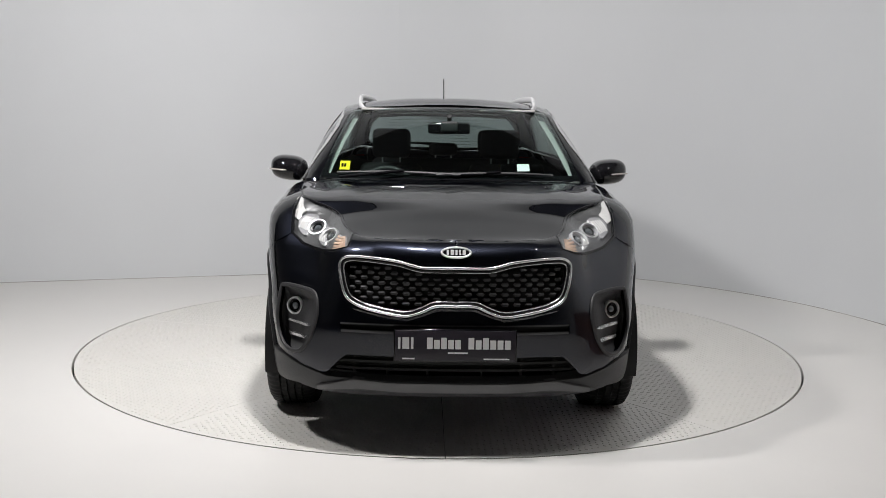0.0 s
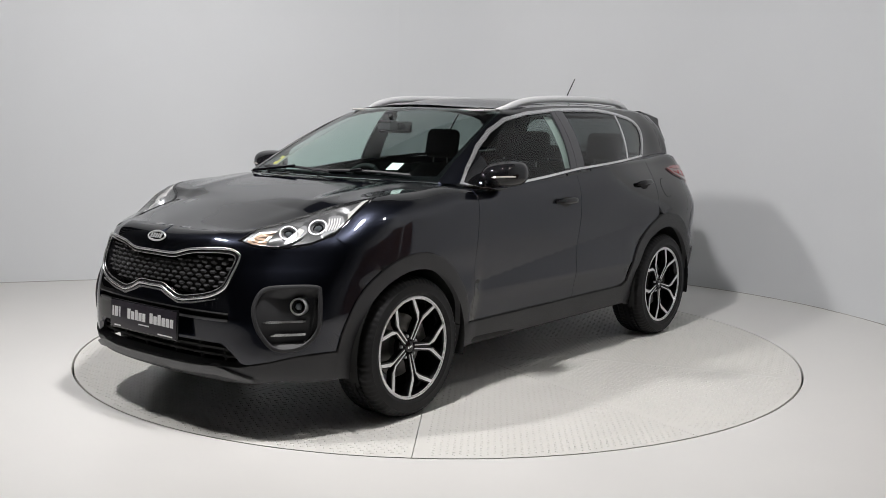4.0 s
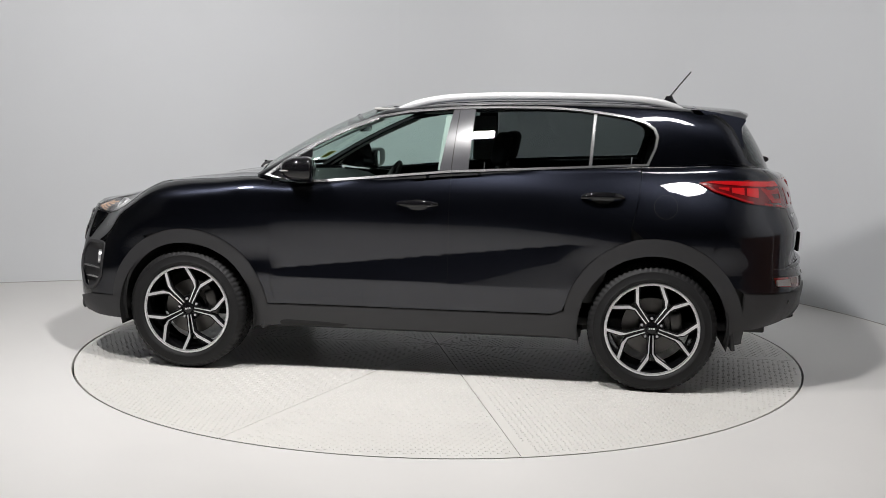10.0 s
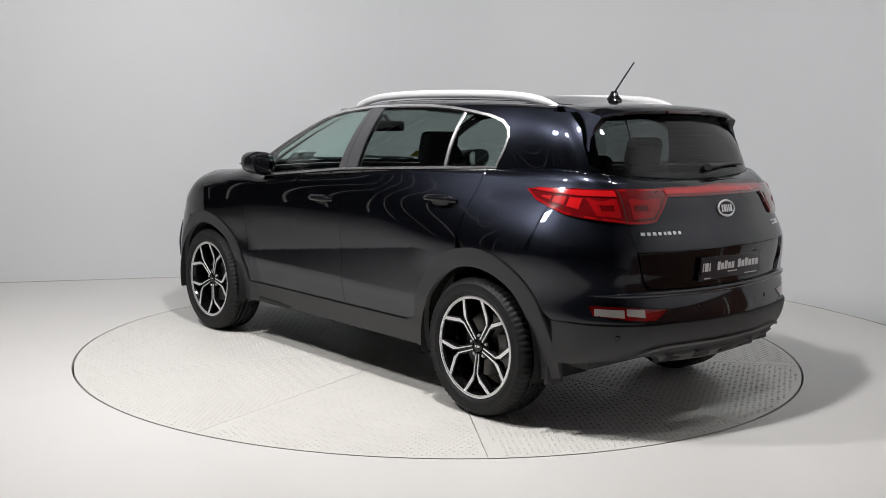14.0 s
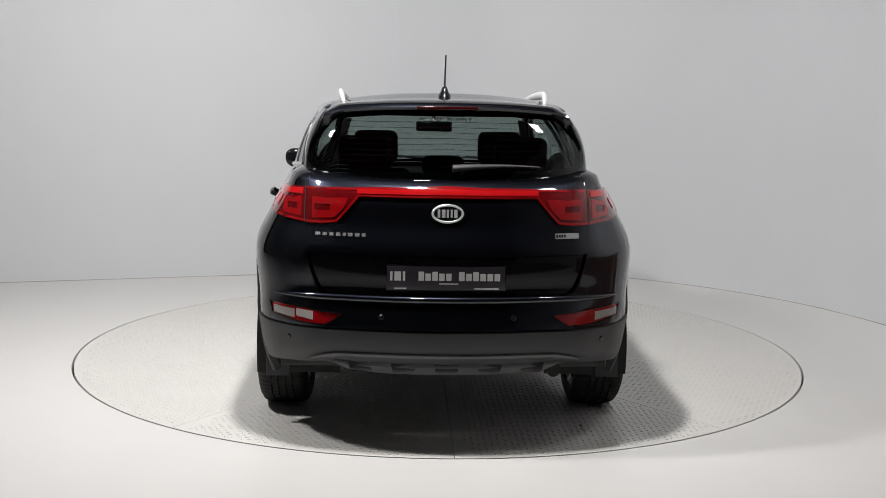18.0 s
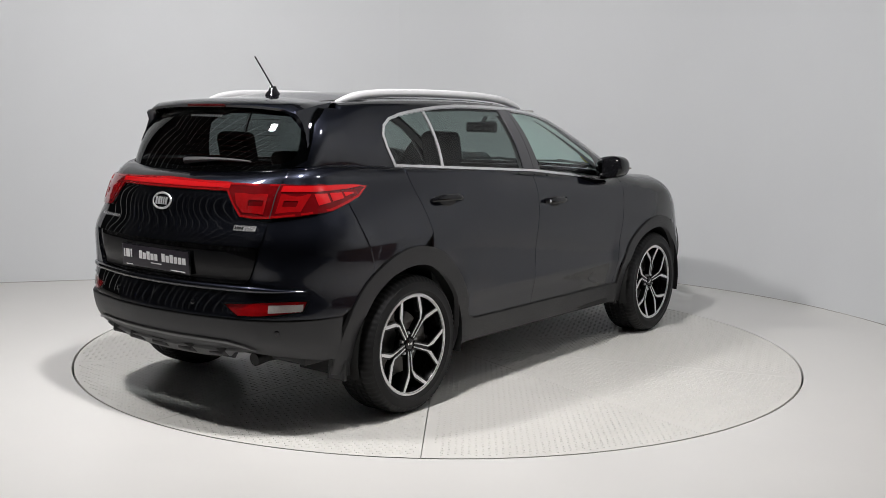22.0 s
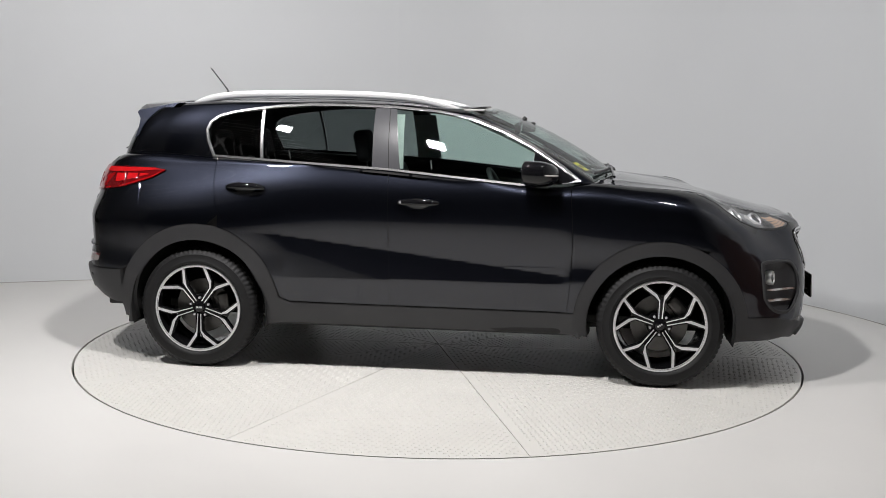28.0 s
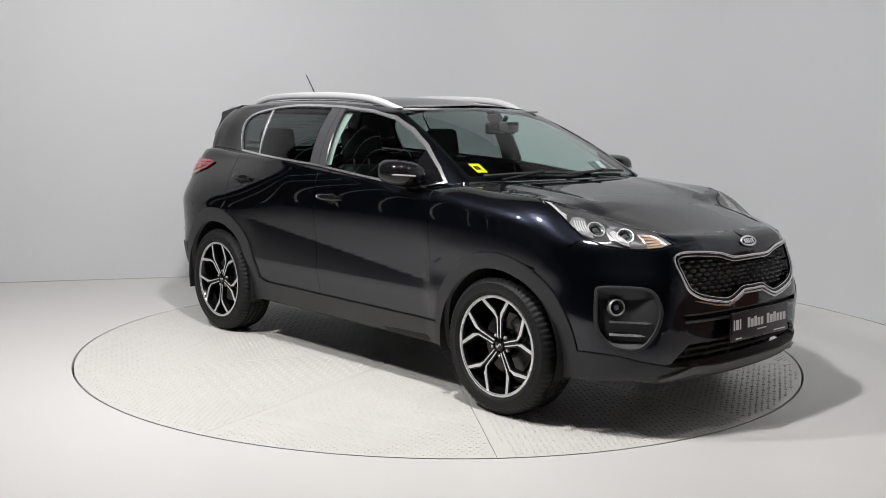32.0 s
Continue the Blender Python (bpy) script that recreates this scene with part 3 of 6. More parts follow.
# ---------------------------------------------------------------- the place
def build_room():
    # floor: one slab with a round pit for the turntable
    bm = bmesh.new()
    n = 160
    R0 = 2.2745
    pts = [bm.verts.new((R0 * math.cos(2 * math.pi * i / n), R0 * math.sin(2 * math.pi * i / n), 0)) for i in range(n)]
    mid = [bm.verts.new((5.0 * math.cos(2 * math.pi * i / n), 5.0 * math.sin(2 * math.pi * i / n), 0)) for i in range(n)]
    out = [bm.verts.new((14 * math.cos(2 * math.pi * i / n), 14 * math.sin(2 * math.pi * i / n), 0)) for i in range(n)]
    low = [bm.verts.new((R0 * math.cos(2 * math.pi * i / n), R0 * math.sin(2 * math.pi * i / n), -0.12)) for i in range(n)]
    for i in range(n):
        j = (i + 1) % n
        bm.faces.new((pts[i], mid[i], mid[j], pts[j]))
        bm.faces.new((mid[i], out[i], out[j], mid[j]))
        bm.faces.new((pts[j], low[j], low[i], pts[i]))
    fl = part("floor", bm, "floor", smooth=False)
    tagged(fl, "cream resin floor with faint scuffs", "floor", kind="structure")
    bm = bmesh.new()
    bmesh.ops.create_circle(bm, cap_ends=True, segments=n, radius=R0)
    for v in bm.verts:
        v.co.z = -0.119
    tagged(part("turntable_pit", bm, "gap", smooth=False), "black pit under the turntable deck", "pit", kind="structure")
    # dark sheet added out of view; it ends the bright floor in the car's reflections
    bm = bmesh.new()
    box(bm, -8.99, 5.99, -11.99, -4.6, -0.02, 0.004)
    tagged(part("floor_sheet", bm, "hall", smooth=False), "unseen dark grey sheet that ends the cream floor's reflection in the car", "floor", kind="structure")
    # booth wall: flat run, then a round run
    R = 3.42
    line = [(-5.2, 1.72), (-3.81, 2.14), (-0.42, 3.19)]
    line2 = [(-0.425, 3.189), (0.0, 3.305), (0.35, 3.365)] + [(R * math.cos(a), R * math.sin(a)) for a in np.radians(np.linspace(80, 24.6, 34))]
    line3 = [((R - 0.006) * math.cos(a), (R - 0.006) * math.sin(a)) for a in np.radians(np.linspace(24.6, -28, 28))] + [(3.6, -4.5), (3.6, -8.0)]
    for k, ln in enumerate((line, line2, line3)):
        bm = bmesh.new()
        H = 5.98
        a = [[bm.verts.new((x, y, z)) for z in (-0.02, H)] for x, y in ln]
        o = []
        for i, (x, y) in enumerate(ln):
            p, q = ln[max(i - 1, 0)], ln[min(i + 1, len(ln) - 1)]
            d = Vector((q[0] - p[0], q[1] - p[1], 0)).normalized()
            nn = Vector((-d.y, d.x, 0)) * 0.12
            o.append([bm.verts.new((x + nn.x, y + nn.y, z)) for z in (-0.02, H)])
        for i in range(len(ln) - 1):
            bm.faces.new((a[i][0], a[i + 1][0], a[i + 1][1], a[i][1]))
            bm.faces.new((o[i][0], o[i][1], o[i + 1][1], o[i + 1][0]))
            bm.faces.new((a[i][1], a[i + 1][1], o[i + 1][1], o[i][1]))
        for i in (0, len(ln) - 1):
            bm.faces.new((a[i][0], a[i][1], o[i][1], o[i][0]))
        bmesh.ops.recalc_face_normals(bm, faces=bm.faces)
        w = part("wall_%d" % (k + 1), bm, "wall")
        tagged(w, ("flat painted light grey wall", "curved painted light grey wall", "curved light grey wall run beside the deck")[k], "wall", kind="structure")
        bm = bmesh.new()
        rows = []
        for i, (x, y) in enumerate(ln):
            p, q = ln[max(i - 1, 0)], ln[min(i + 1, len(ln) - 1)]
            d = Vector((q[0] - p[0], q[1] - p[1], 0)).normalized()
            rows.append([bm.verts.new((x + d.y * e, y - d.x * e, z)) for e, z in ((-0.002, 0.006), (0.004, 0.005), (0.004, 0.0))])
        for a, b in zip(rows, rows[1:]):
            for i in range(2):
                bm.faces.new((a[i], a[i + 1], b[i + 1], b[i]))
        tagged(part("trim_%d" % (k + 1), bm, "joint", smooth=False), "thin grubby sealant joint at the foot of the wall", "trim", kind="structure")
    # hall behind the camera
    for k, (dims, mat, label) in enumerate((((-9.2, -9, -12, 5.2, 0, 6.0), "ceil", "dark hall side wall"), ((-9, 6.0, -12.2, -12, 0, 6.0), "ceil", "dark hall end wall"),
                                            ((-9, 6.0, 5.0, 5.2, 0, 6.0), "ceil", "dark hall back wall"), ((6.0, 6.2, -12, 5.2, 0, 6.0), "ceil", "dark hall far side wall"))):
        bm = bmesh.new()
        box(bm, *dims)
        tagged(part("wall_%d" % (k + 4), bm, mat, smooth=False), label, "wall", kind="structure")
    bm = bmesh.new()
    box(bm, -9.3, 6.3, -12.3, 5.3, 6.0, 6.1)
    tagged(part("ceiling", bm, "ceil", smooth=False), "dark hall ceiling", "ceiling", kind="structure")
    # batten lights: each runs along the ceiling and on down the side wall
    bm = bmesh.new()
    box(bm, 0.0, 4.4, -0.014, 0.014, -0.05, 0.0)
    box(bm, 0.0, 0.05, -0.014, 0.014, -5.6, -0.05)
    me = bpy.data.meshes.new("batten_light")
    bm.to_mesh(me)
    bm.free()
    for i in range(25):
        ob = link("batten_light", me, "rib")
        ob.matrix_basis = pose(-8.995, -8.7 + i * 0.5, 5.998, 0, 0, -4)
        tagged(ob, "thin glowing white batten light on the dark ceiling and wall", "batten light", group="batten lights")
    # low brown screen by the side wall, added out of view for brown door reflections
    e = new("brown_screen")
    tagged(e, "unseen low brown screen by the side wall, added for its reflection in the car", "screen")
    for i in range(6):
        bm = bmesh.new()
        box(bm, 3.02, 3.06, -4.0 + i * 0.46, -4.0 + i * 0.46 + 0.45, 0.06, 0.98, 0.008)
        part("board", bm, "brown", e)
    for z in (0.0, 0.98):
        bm = bmesh.new()
        box(bm, 3.0, 3.08, -4.02, -1.22, z, z + 0.06, 0.006)
        part("rail", bm, "brown", e)


CEILING = 6.0
# place, power and where it is aimed
LAMPS = [((-2.55, -2.1, 3.9), 120, (-0.2, 1.4, 1.0)), ((-0.28, -2.3, 3.9), 140, (0.0, 0.2, 0.7)), ((1.75, -2.3, 3.9), 8, (0.6, -1.0, 0.5))]


def build_lamps():
    for (x, y, z), power, aim in LAMPS:
        ld = bpy.data.lights.new("flood", "AREA")
        ld.shape, ld.size, ld.size_y, ld.energy, ld.color = "RECTANGLE", 0.25, 0.38, power, (1.0, 0.975, 0.97)
        m = look((x, y, z), aim)
        new("flood_light", ld).matrix_world = m
        e = new("ceiling_flood_lamp")
        tagged(e, "square white LED flood lamp hung from the ceiling", "lamp", group="ceiling flood lamps")
        e.location = (x, y, CEILING)
        turn = Matrix.Translation((0, 0, z - CEILING)) @ m.to_3x3().to_4x4()
        bm = bmesh.new()
        box(bm, -0.15, 0.15, -0.23, 0.23, 0.012, 0.09, 0.01)
        part("housing", bm, "lamp_body", e).matrix_basis = turn
        for k in (-1, 0, 1):
            bm = bmesh.new()
            box(bm, -0.125, 0.125, k * 0.135 - 0.058, k * 0.135 + 0.058, 0.004, 0.0115, 0.002)
            part("led_module", bm, "led", e, smooth=False).matrix_basis = turn
        part("hanger", tube([(0, 0, 0), (0, 0, z - CEILING + 0.03)], 0.014), "lamp_body", e)
        bm = bmesh.new()
        box(bm, -0.08, 0.08, -0.08, 0.08, -0.012, 0.0, 0.004)
        part("ceiling_plate", bm, "lamp_body", e)


build_room()
build_lamps()


# ---------------------------------------------------------------- turntable
def build_turntable():
    top = new("turntable")
    tagged(top, "round cream steel turntable deck flush with the floor", "turntable")
    R = 2.262
    bm = bmesh.new()
    n = 10
    g = 0.0035
    A = math.radians(36)
    arc = [(R * math.cos(A * i / n), R * math.sin(A * i / n)) for i in range(n + 1)]
    c = (g / math.sin(A / 2) * math.cos(A / 2), g / math.sin(A / 2) * math.sin(A / 2))
    ring = [c] + [(x - g * math.sin(0) if i else x, y + (g if i == 0 else 0)) for i, (x, y) in enumerate(arc)]
    up = [bm.verts.new((x, y, -0.0005)) for x, y in ring]
    lo = [bm.verts.new((x, y, -0.04)) for x, y in ring]
    bm.faces.new(up)
    for i in range(len(ring)):
        j = (i + 1) % len(ring)
        bm.faces.new((up[i], lo[i], lo[j], up[j]))
    bmesh.ops.recalc_face_normals(bm, faces=bm.faces)
    me = bpy.data.meshes.new("deck_plate")
    bm.to_mesh(me)
    bm.free()
    # raised tread
    vs, fs = [], []
    p = 0.034
    for i in range(0, 70):
        for j in range(-2, 46):
            x, y = i * p + (p / 2 if j % 2 else 0), j * p * 0.9
            r, a = math.hypot(x, y), math.atan2(y, x)
            if r > R - 0.03 or r < 0.08 or a < 0.02 + 0.02 / r or a > A - 0.02 / r:
                continue
            d = math.radians(45 if (i + j) % 2 else -45)
            ux, uy = math.cos(d), math.sin(d)
            L, Wd, h = 0.0110, 0.0044, 0.0028
            k = len(vs)
            vs += [(x + ux * L, y + uy * L, 0), (x - uy * Wd, y + ux * Wd, 0), (x - ux * L, y - uy * L, 0), (x + uy * Wd, y - ux * Wd, 0),
                   (x + ux * L * 0.5, y + uy * L * 0.5, h), (x - ux * L * 0.5, y - uy * L * 0.5, h)]
            fs += [(k, k + 1, k + 4), (k + 1, k + 5, k + 4), (k + 1, k + 2, k + 5), (k + 2, k + 3, k + 5), (k + 3, k + 4, k + 5), (k + 3, k, k + 4)]
    mt = bpy.data.meshes.new("tread_pattern")
    mt.from_pydata(vs, [], fs)
    mt.materials.append(M["deck"])
    for i in range(10):
        ob = link("deck_plate", me, "deck", top)
        ob.matrix_basis = pose(0, 0, 0, 0, 0, 36 * i)
        t = link("tread_pattern", mt, "deck", ob)
        t["kind"] = "stuff"
    return top


turntable = build_turntable()
car = new("car")
tagged(car, "glossy black compact SUV with chrome window trim and silver roof rails", "car")
# ---------------------------------------------------------------- car: outlines of the panels
GAP = 0.0022


def arch(cx, rx, rz, a0, a1, zc=0.345, n=26):
    return [(cx + rx * math.cos(math.radians(a0 + (a1 - a0) * i / n)), zc + rz * math.sin(math.radians(a0 + (a1 - a0) * i / n))) for i in range(n + 1)]


def line(a, b, n=6):
    return [(a[0] + (b[0] - a[0]) * i / n, a[1] + (b[1] - a[1]) * i / n) for i in range(n + 1)]


def along_belt(s0, s1, n=24, d=0.0):
    return [(s, float(belt(s)) - d) for s in np.linspace(s0, s1, n)]


def near(path, p):
    return min(range(len(path)), key=lambda i: (path[i][0] - p[0]) ** 2 + (path[i][1] - p[1]) ** 2)


FC, RC = 1.335, -1.335
A_F = on_side(arch(FC, 0.481, 0.480, -8, 188))
A_R = on_side(arch(RC, 0.490, 0.506, -8, 188))
A_FI = on_side(arch(FC, 0.405, 0.400, -12, 192))
A_RI = on_side(arch(RC, 0.405, 0.412, -12, 192))
DOOR_F = on_side([(0.822, 1.08), (0.832, 0.95), (0.838, 0.80), (0.834, 0.62), (0.825, 0.50), (0.812, 0.398)])
DOOR_M = on_side([(-0.208, 1.12), (-0.204, 0.9), (-0.200, 0.7), (-0.198, 0.5), (-0.199, 0.402)])
DOOR_R = on_side([(-1.252, 1.17), (-1.248, 1.10), (-1.228, 1.0), (-1.205, 0.905)])
BUMP_F = [(1.955, 0.930), (1.785, 0.876), (1.690, 0.832), (1.608, 0.775)]
BUMP_R = on_side([(-1.715, 1.09), (-1.70, 0.97), (-1.665, 0.86), (-1.63, 0.75)])
LAMP_LOW = [(2.396, 0.907), (2.325, 0.887), (2.235, 0.876), (2.134, 0.879), (2.040, 0.893), (1.955, 0.930), (1.935, 0.966), (1.870, 1.006), (1.735, 1.050), (1.590, 1.083)]
S_TIP = 1.548
S_IN = LAMP_LOW[0][0]
TAIL_LOW = on_side([(-1.56, 1.146), (-1.64, 1.10), (-1.72, 1.075), (-1.82, 1.045)]) + on_rear([(0.76, 1.03), (0.70, 1.02), (0.62, 1.01), (0.56, 1.008), (0.49, 1.015), (0.44, 1.07), (0.39, 1.130)])
TAIL_UP = on_rear([(0.39, 1.164), (0.50, 1.163), (0.62, 1.163), (0.74, 1.162)]) + on_side([(-1.88, 1.157), (-1.75, 1.16), (-1.63, 1.158)])
TAIL = TAIL_LOW + TAIL_UP
GATE = on_rear([(0.635, 1.20), (0.632, 1.10), (0.630, 1.0), (0.625, 0.89), (0.60, 0.79), (0.57, 0.72), (0.54, 0.705)])
CLAD_R = on_side([(-1.82, 0.56)])[0]
G_EPS = dict(cell=(0.10, 0.05), eps=(0.01, 0.004))


def both_sides(name, mat, poly, label="", surf=None, parent=None, **kw):
    return [panel(name, mat, parent or car, surf or wall, poly, label, sd, **kw) for sd in (1, -1)]


def seat_on(surf, u, v, eu=1e-3, ev=1e-3, up=(0, 0, 1), lift=0.0, side=1):
    """A pose on the surface: z along the outward normal, y as near as can be to up."""
    p, n = normals_of(surf, np.array(u), np.array(v), eu, ev)
    p, n = Vector(p) + Vector(n) * lift, Vector(n)
    if side < 0:
        p.y, n.y = -p.y, -n.y
    x = Vector(up).cross(n).normalized()
    y = n.cross(x)
    m = Matrix((x, y, n)).transposed().to_4x4()
    m.translation = p
    return m


def build_panels():
    k = near(A_F, BUMP_F[-1])
    poly = along_belt(0.83, S_TIP, 14) + LAMP_LOW[::-1][:5] + BUMP_F[1:] + A_F[k + 1:-1] + DOOR_F[::-1]
    both_sides("front_fender", "paint", inset(poly, GAP))
    poly = DOOR_F + line(DOOR_F[-1], DOOR_M[-1], 10)[1:-1] + DOOR_M[::-1] + along_belt(-0.21, 0.815, 14)
    fd = both_sides("front_door", "paint", inset(poly, GAP), cell=(0.03, 0.012))
    kr = near(A_R, on_side([(-0.88, 0.50)])[0])
    kq = near(A_R, on_side([(-1.19, 0.84)])[0])
    arc_d = A_R[kr:kq + 1] if kr < kq else A_R[kr:kq - 1:-1]
    low = on_side([(-0.80, 0.408), (-0.845, 0.432)])
    poly = DOOR_M + low + arc_d + DOOR_R[::-1] + along_belt(-1.25, -0.212, 12)
    rd = both_sides("rear_door", "paint", inset(poly, GAP), cell=(0.03, 0.012))
    kb = near(A_R, BUMP_R[-1])
    arc_q = A_R[kq:kb + 1] if kq < kb else A_R[kq:kb - 1:-1]
    top = [(s, float(belt(s))) for s in np.linspace(GATE[0][0] + 0.004, -1.255, 22)]
    poly = DOOR_R + arc_q[1:-1] + BUMP_R[::-1] + on_rear([(0.76, 1.08), (0.70, 1.08), (0.636, 1.08)]) + GATE[1:2] + top
    both_sides("rear_quarter", "paint", inset(poly, GAP))
    # fuel flap
    c = on_side([(-1.385, 1.02)])[0]
    ring = [(c[0] + 0.064 * math.cos(a), c[1] + 0.064 * math.sin(a)) for a in np.linspace(0, 2 * math.pi, 33)[:-1]]
    panel("fuel_flap_seam", "gap", car, wall, ring, offset=0.0006, skirt=0)
    panel("fuel_flap", "paint", car, wall, inset(ring, 0.0028), "flush round fuel flap", offset=0.0012, skirt=0.001)
    # hood
    xs = np.linspace(0.90, float(wall(np.array(S_IN), belt(S_IN))[0]), 26)
    edge = [(x, float(np.interp(x, HE_X, HE_Y)) - 0.003) for x in xs]
    ys = np.linspace(edge[-1][1], 0, 14)[1:]
    ex = [float(np.interp(y, np.sort(HE_Y), HE_X[np.argsort(HE_Y)])) for y in ys]
    nose = [(min(x, HE_X.max() - 0.002), y) for x, y in zip(ex, ys)]
    back = [(0.905 + 0.165 * (1 - (y / 0.8) ** 2), y) for y in np.linspace(0, 0.72, 12)]
    panel("hood", "paint", car, hood_top, edge + nose + back, "long black bonnet with two soft creases", both=True, cell=(0.025, 0.025), skirt=0.012)
    # cowl under the wipers
    bm = bmesh.new()
    rows = []
    for y in np.linspace(-0.76, 0.76, 25):
        x = 0.905 + 0.165 * (1 - (y / 0.8) ** 2)
        z = float(hood_top(np.array(x), np.array(y))[2])
        rows.append([bm.verts.new(v) for v in ((x + 0.03, y, z - 0.03), (x - 0.05, y, z - 0.022), (x - 0.10, y, z - 0.004))])
    for a, b in zip(rows, rows[1:]):
        for i in range(2):
            bm.faces.new((a[i], a[i + 1], b[i + 1], b[i]))
    bmesh.ops.recalc_face_normals(bm, faces=bm.faces)
    part("cowl_panel", bm, "clad", car)
    # roof
    xs = np.linspace(-1.76, 0.275, 40)
    edge = [(x, float(np.interp(x, RT_X, RT_Y))) for x in xs]
    panel("roof", "paint", car, roof_top, edge + [(0.295, 0.0), (-1.785, 0.0)], both=True, cell=(0.04, 0.04), skirt=0.0)
    return fd, rd


FRONT_DOORS, REAR_DOORS = build_panels()
GRILLE = [(0.0, 0.668), (0.085, 0.668), (0.14, 0.645), (0.21, 0.624), (0.30, 0.634), (0.40, 0.655), (0.463, 0.685), (0.490, 0.725), (0.508, 0.800), (0.508, 0.845), (0.482, 0.868), (0.44, 0.875),
          (0.35, 0.873), (0.25, 0.862), (0.19, 0.847), (0.135, 0.837), (0.0, 0.837)]
FOG = round_poly([(2.209, 0.691), (2.136, 0.707), (1.953, 0.708), (1.921, 0.678), (1.918, 0.549), (1.944, 0.486), (2.004, 0.440), (2.083, 0.427), (2.145, 0.443), (2.201, 0.507), (2.230, 0.575), (2.236, 0.630)], 4)


def ring_poly(outer, inner):
    return with_holes(outer, [inner])


def to_mid(poly):
    """Closes a half outline on the middle line of the nose."""
    return [(S_NOSE if u > S_NOSE - 0.02 else u, v) for u, v in poly]


def build_front():
    g, fog = on_front(GRILLE), FOG
    k = near(A_F, BUMP_F[-1])
    top = [(s, float(belt(s))) for s in np.linspace(S_NOSE, S_IN, 12)]
    arc = A_F[k::-1]
    lip = on_side([(1.80, 0.405)]) + on_front([(0.76, 0.40), (0.68, 0.375), (0.60, 0.358), (0.565, 0.36), (0.52, 0.41), (0.475, 0.447), (0.25, 0.447)])
    mid = [(S_NOSE, 0.447), (S_NOSE, 0.545)] + on_front([(0.25, 0.545), (0.505, 0.546), (0.508, 0.59), (0.25, 0.591)]) + [(S_NOSE, 0.591)] + [(S_NOSE, 0.668)] + g[1:-1] + [(S_NOSE, 0.837)]
    poly = top + LAMP_LOW[:6] + BUMP_F[1:-1] + [a for a in arc if a[1] > 0.41] + lip + mid
    bumper = panel("front_bumper", "paint", car, wall, with_holes(poly, [fog]), both=True, cell=(0.025, 0.025), skirt=0.02)
    # lower lip
    low = on_side([(1.745, 0.27)]) + [on_side([(1.80, 0.403)])[0]] + on_front([(0.76, 0.398), (0.68, 0.373), (0.60, 0.355), (0.56, 0.345), (0.30, 0.340)]) + [(S_NOSE, 0.340), (S_NOSE, 0.262)] \
        + on_front([(0.25, 0.262), (0.45, 0.262), (0.60, 0.268), (0.70, 0.285), (0.76, 0.275)])
    panel("bumper_lip", "clad", bumper, wall, low, "matt black lower bumper lip", both=True, offset=0.008, skirt=0.05)
    sk = on_front([(0.0, 0.335), (0.30, 0.335), (0.44, 0.345), (0.60, 0.30), (0.60, 0.285), (0.42, 0.305), (0.25, 0.295), (0.0, 0.295)])
    sk[0], sk[-1] = (S_NOSE, 0.335), (S_NOSE, 0.295)
    panel("skid_strip", "skid", bumper, wall, sk, both=True, offset=0.022, skirt=0.03)
    # recesses
    hole = on_front([(0.0, 0.345), (0.56, 0.345), (0.47, 0.45), (0.0, 0.45)])
    hole[0], hole[-1] = (S_NOSE, 0.345), (S_NOSE, 0.45)
    panel("lower_intake", "dark", bumper, wall, to_mid(inset(hole, -0.012)), both=True, offset=-0.10, skirt=0)
    for z in (0.375, 0.41):
        bar = on_front([(0.0, z - 0.006), (0.30, z - 0.006), (0.53, z - 0.006), (0.53, z + 0.006), (0.30, z + 0.006), (0.0, z + 0.006)])
        bar[0], bar[-1] = (S_NOSE, z - 0.006), (S_NOSE, z + 0.006)
        panel("intake_bar", "dark", bumper, wall, bar, both=True, offset=-0.035, skirt=0.02)
    for y in (0.12, 0.30, 0.45):
        bar = on_front([(y - 0.005, 0.345), (y + 0.005, 0.345), (y + 0.005, 0.44), (y - 0.005, 0.44)])
        for sd in (1, -1):
            panel("intake_fin", "dark", bumper, wall, bar, "", sd, offset=-0.04, skirt=0.02)
    bm = bmesh.new()
    rows = []
    for y in np.linspace(-0.66, 0.66, 23):
        x = 2.225 - 0.30 * (abs(y) / 0.8) ** 2.2
        rows.append([bm.verts.new(v) for v in ((x - 0.07, y, 0.345), (x - 0.20, y, 0.350), (x - 0.30, y, 0.46), (x - 0.30, y, 0.24), (x - 0.07, y, 0.27))])
    for a, b in zip(rows, rows[1:]):
        for i, j in ((0, 1), (1, 2), (2, 3), (3, 4), (4, 0)):
            bm.faces.new((a[i], a[j], b[j], b[i]))
    bmesh.ops.recalc_face_normals(bm, faces=bm.faces)
    part("intake_tray", bm, "dark", bumper, smooth=False)
    sl = [(S_NOSE, 0.545)] + on_front([(0.25, 0.545), (0.505, 0.546), (0.508, 0.59), (0.25, 0.591)]) + [(S_NOSE, 0.591)]
    panel("upper_slot", "dark", bumper, wall, to_mid(inset(sl, -0.01)), both=True, offset=-0.03, skirt=0)
    bar = on_front([(0.0, 0.546), (0.25, 0.546), (0.50, 0.548), (0.50, 0.558), (0.25, 0.557), (0.0, 0.557)])
    bar[0], bar[-1] = (S_NOSE, 0.546), (S_NOSE, 0.557)
    panel("slot_strip", "skid", bumper, wall, bar, both=True, offset=-0.002, skirt=0.02)
    bar = on_front([(0.0, 0.584), (0.25, 0.584), (0.502, 0.583), (0.502, 0.589), (0.25, 0.590), (0.0, 0.590)])
    bar[0], bar[-1] = (S_NOSE, 0.584), (S_NOSE, 0.590)
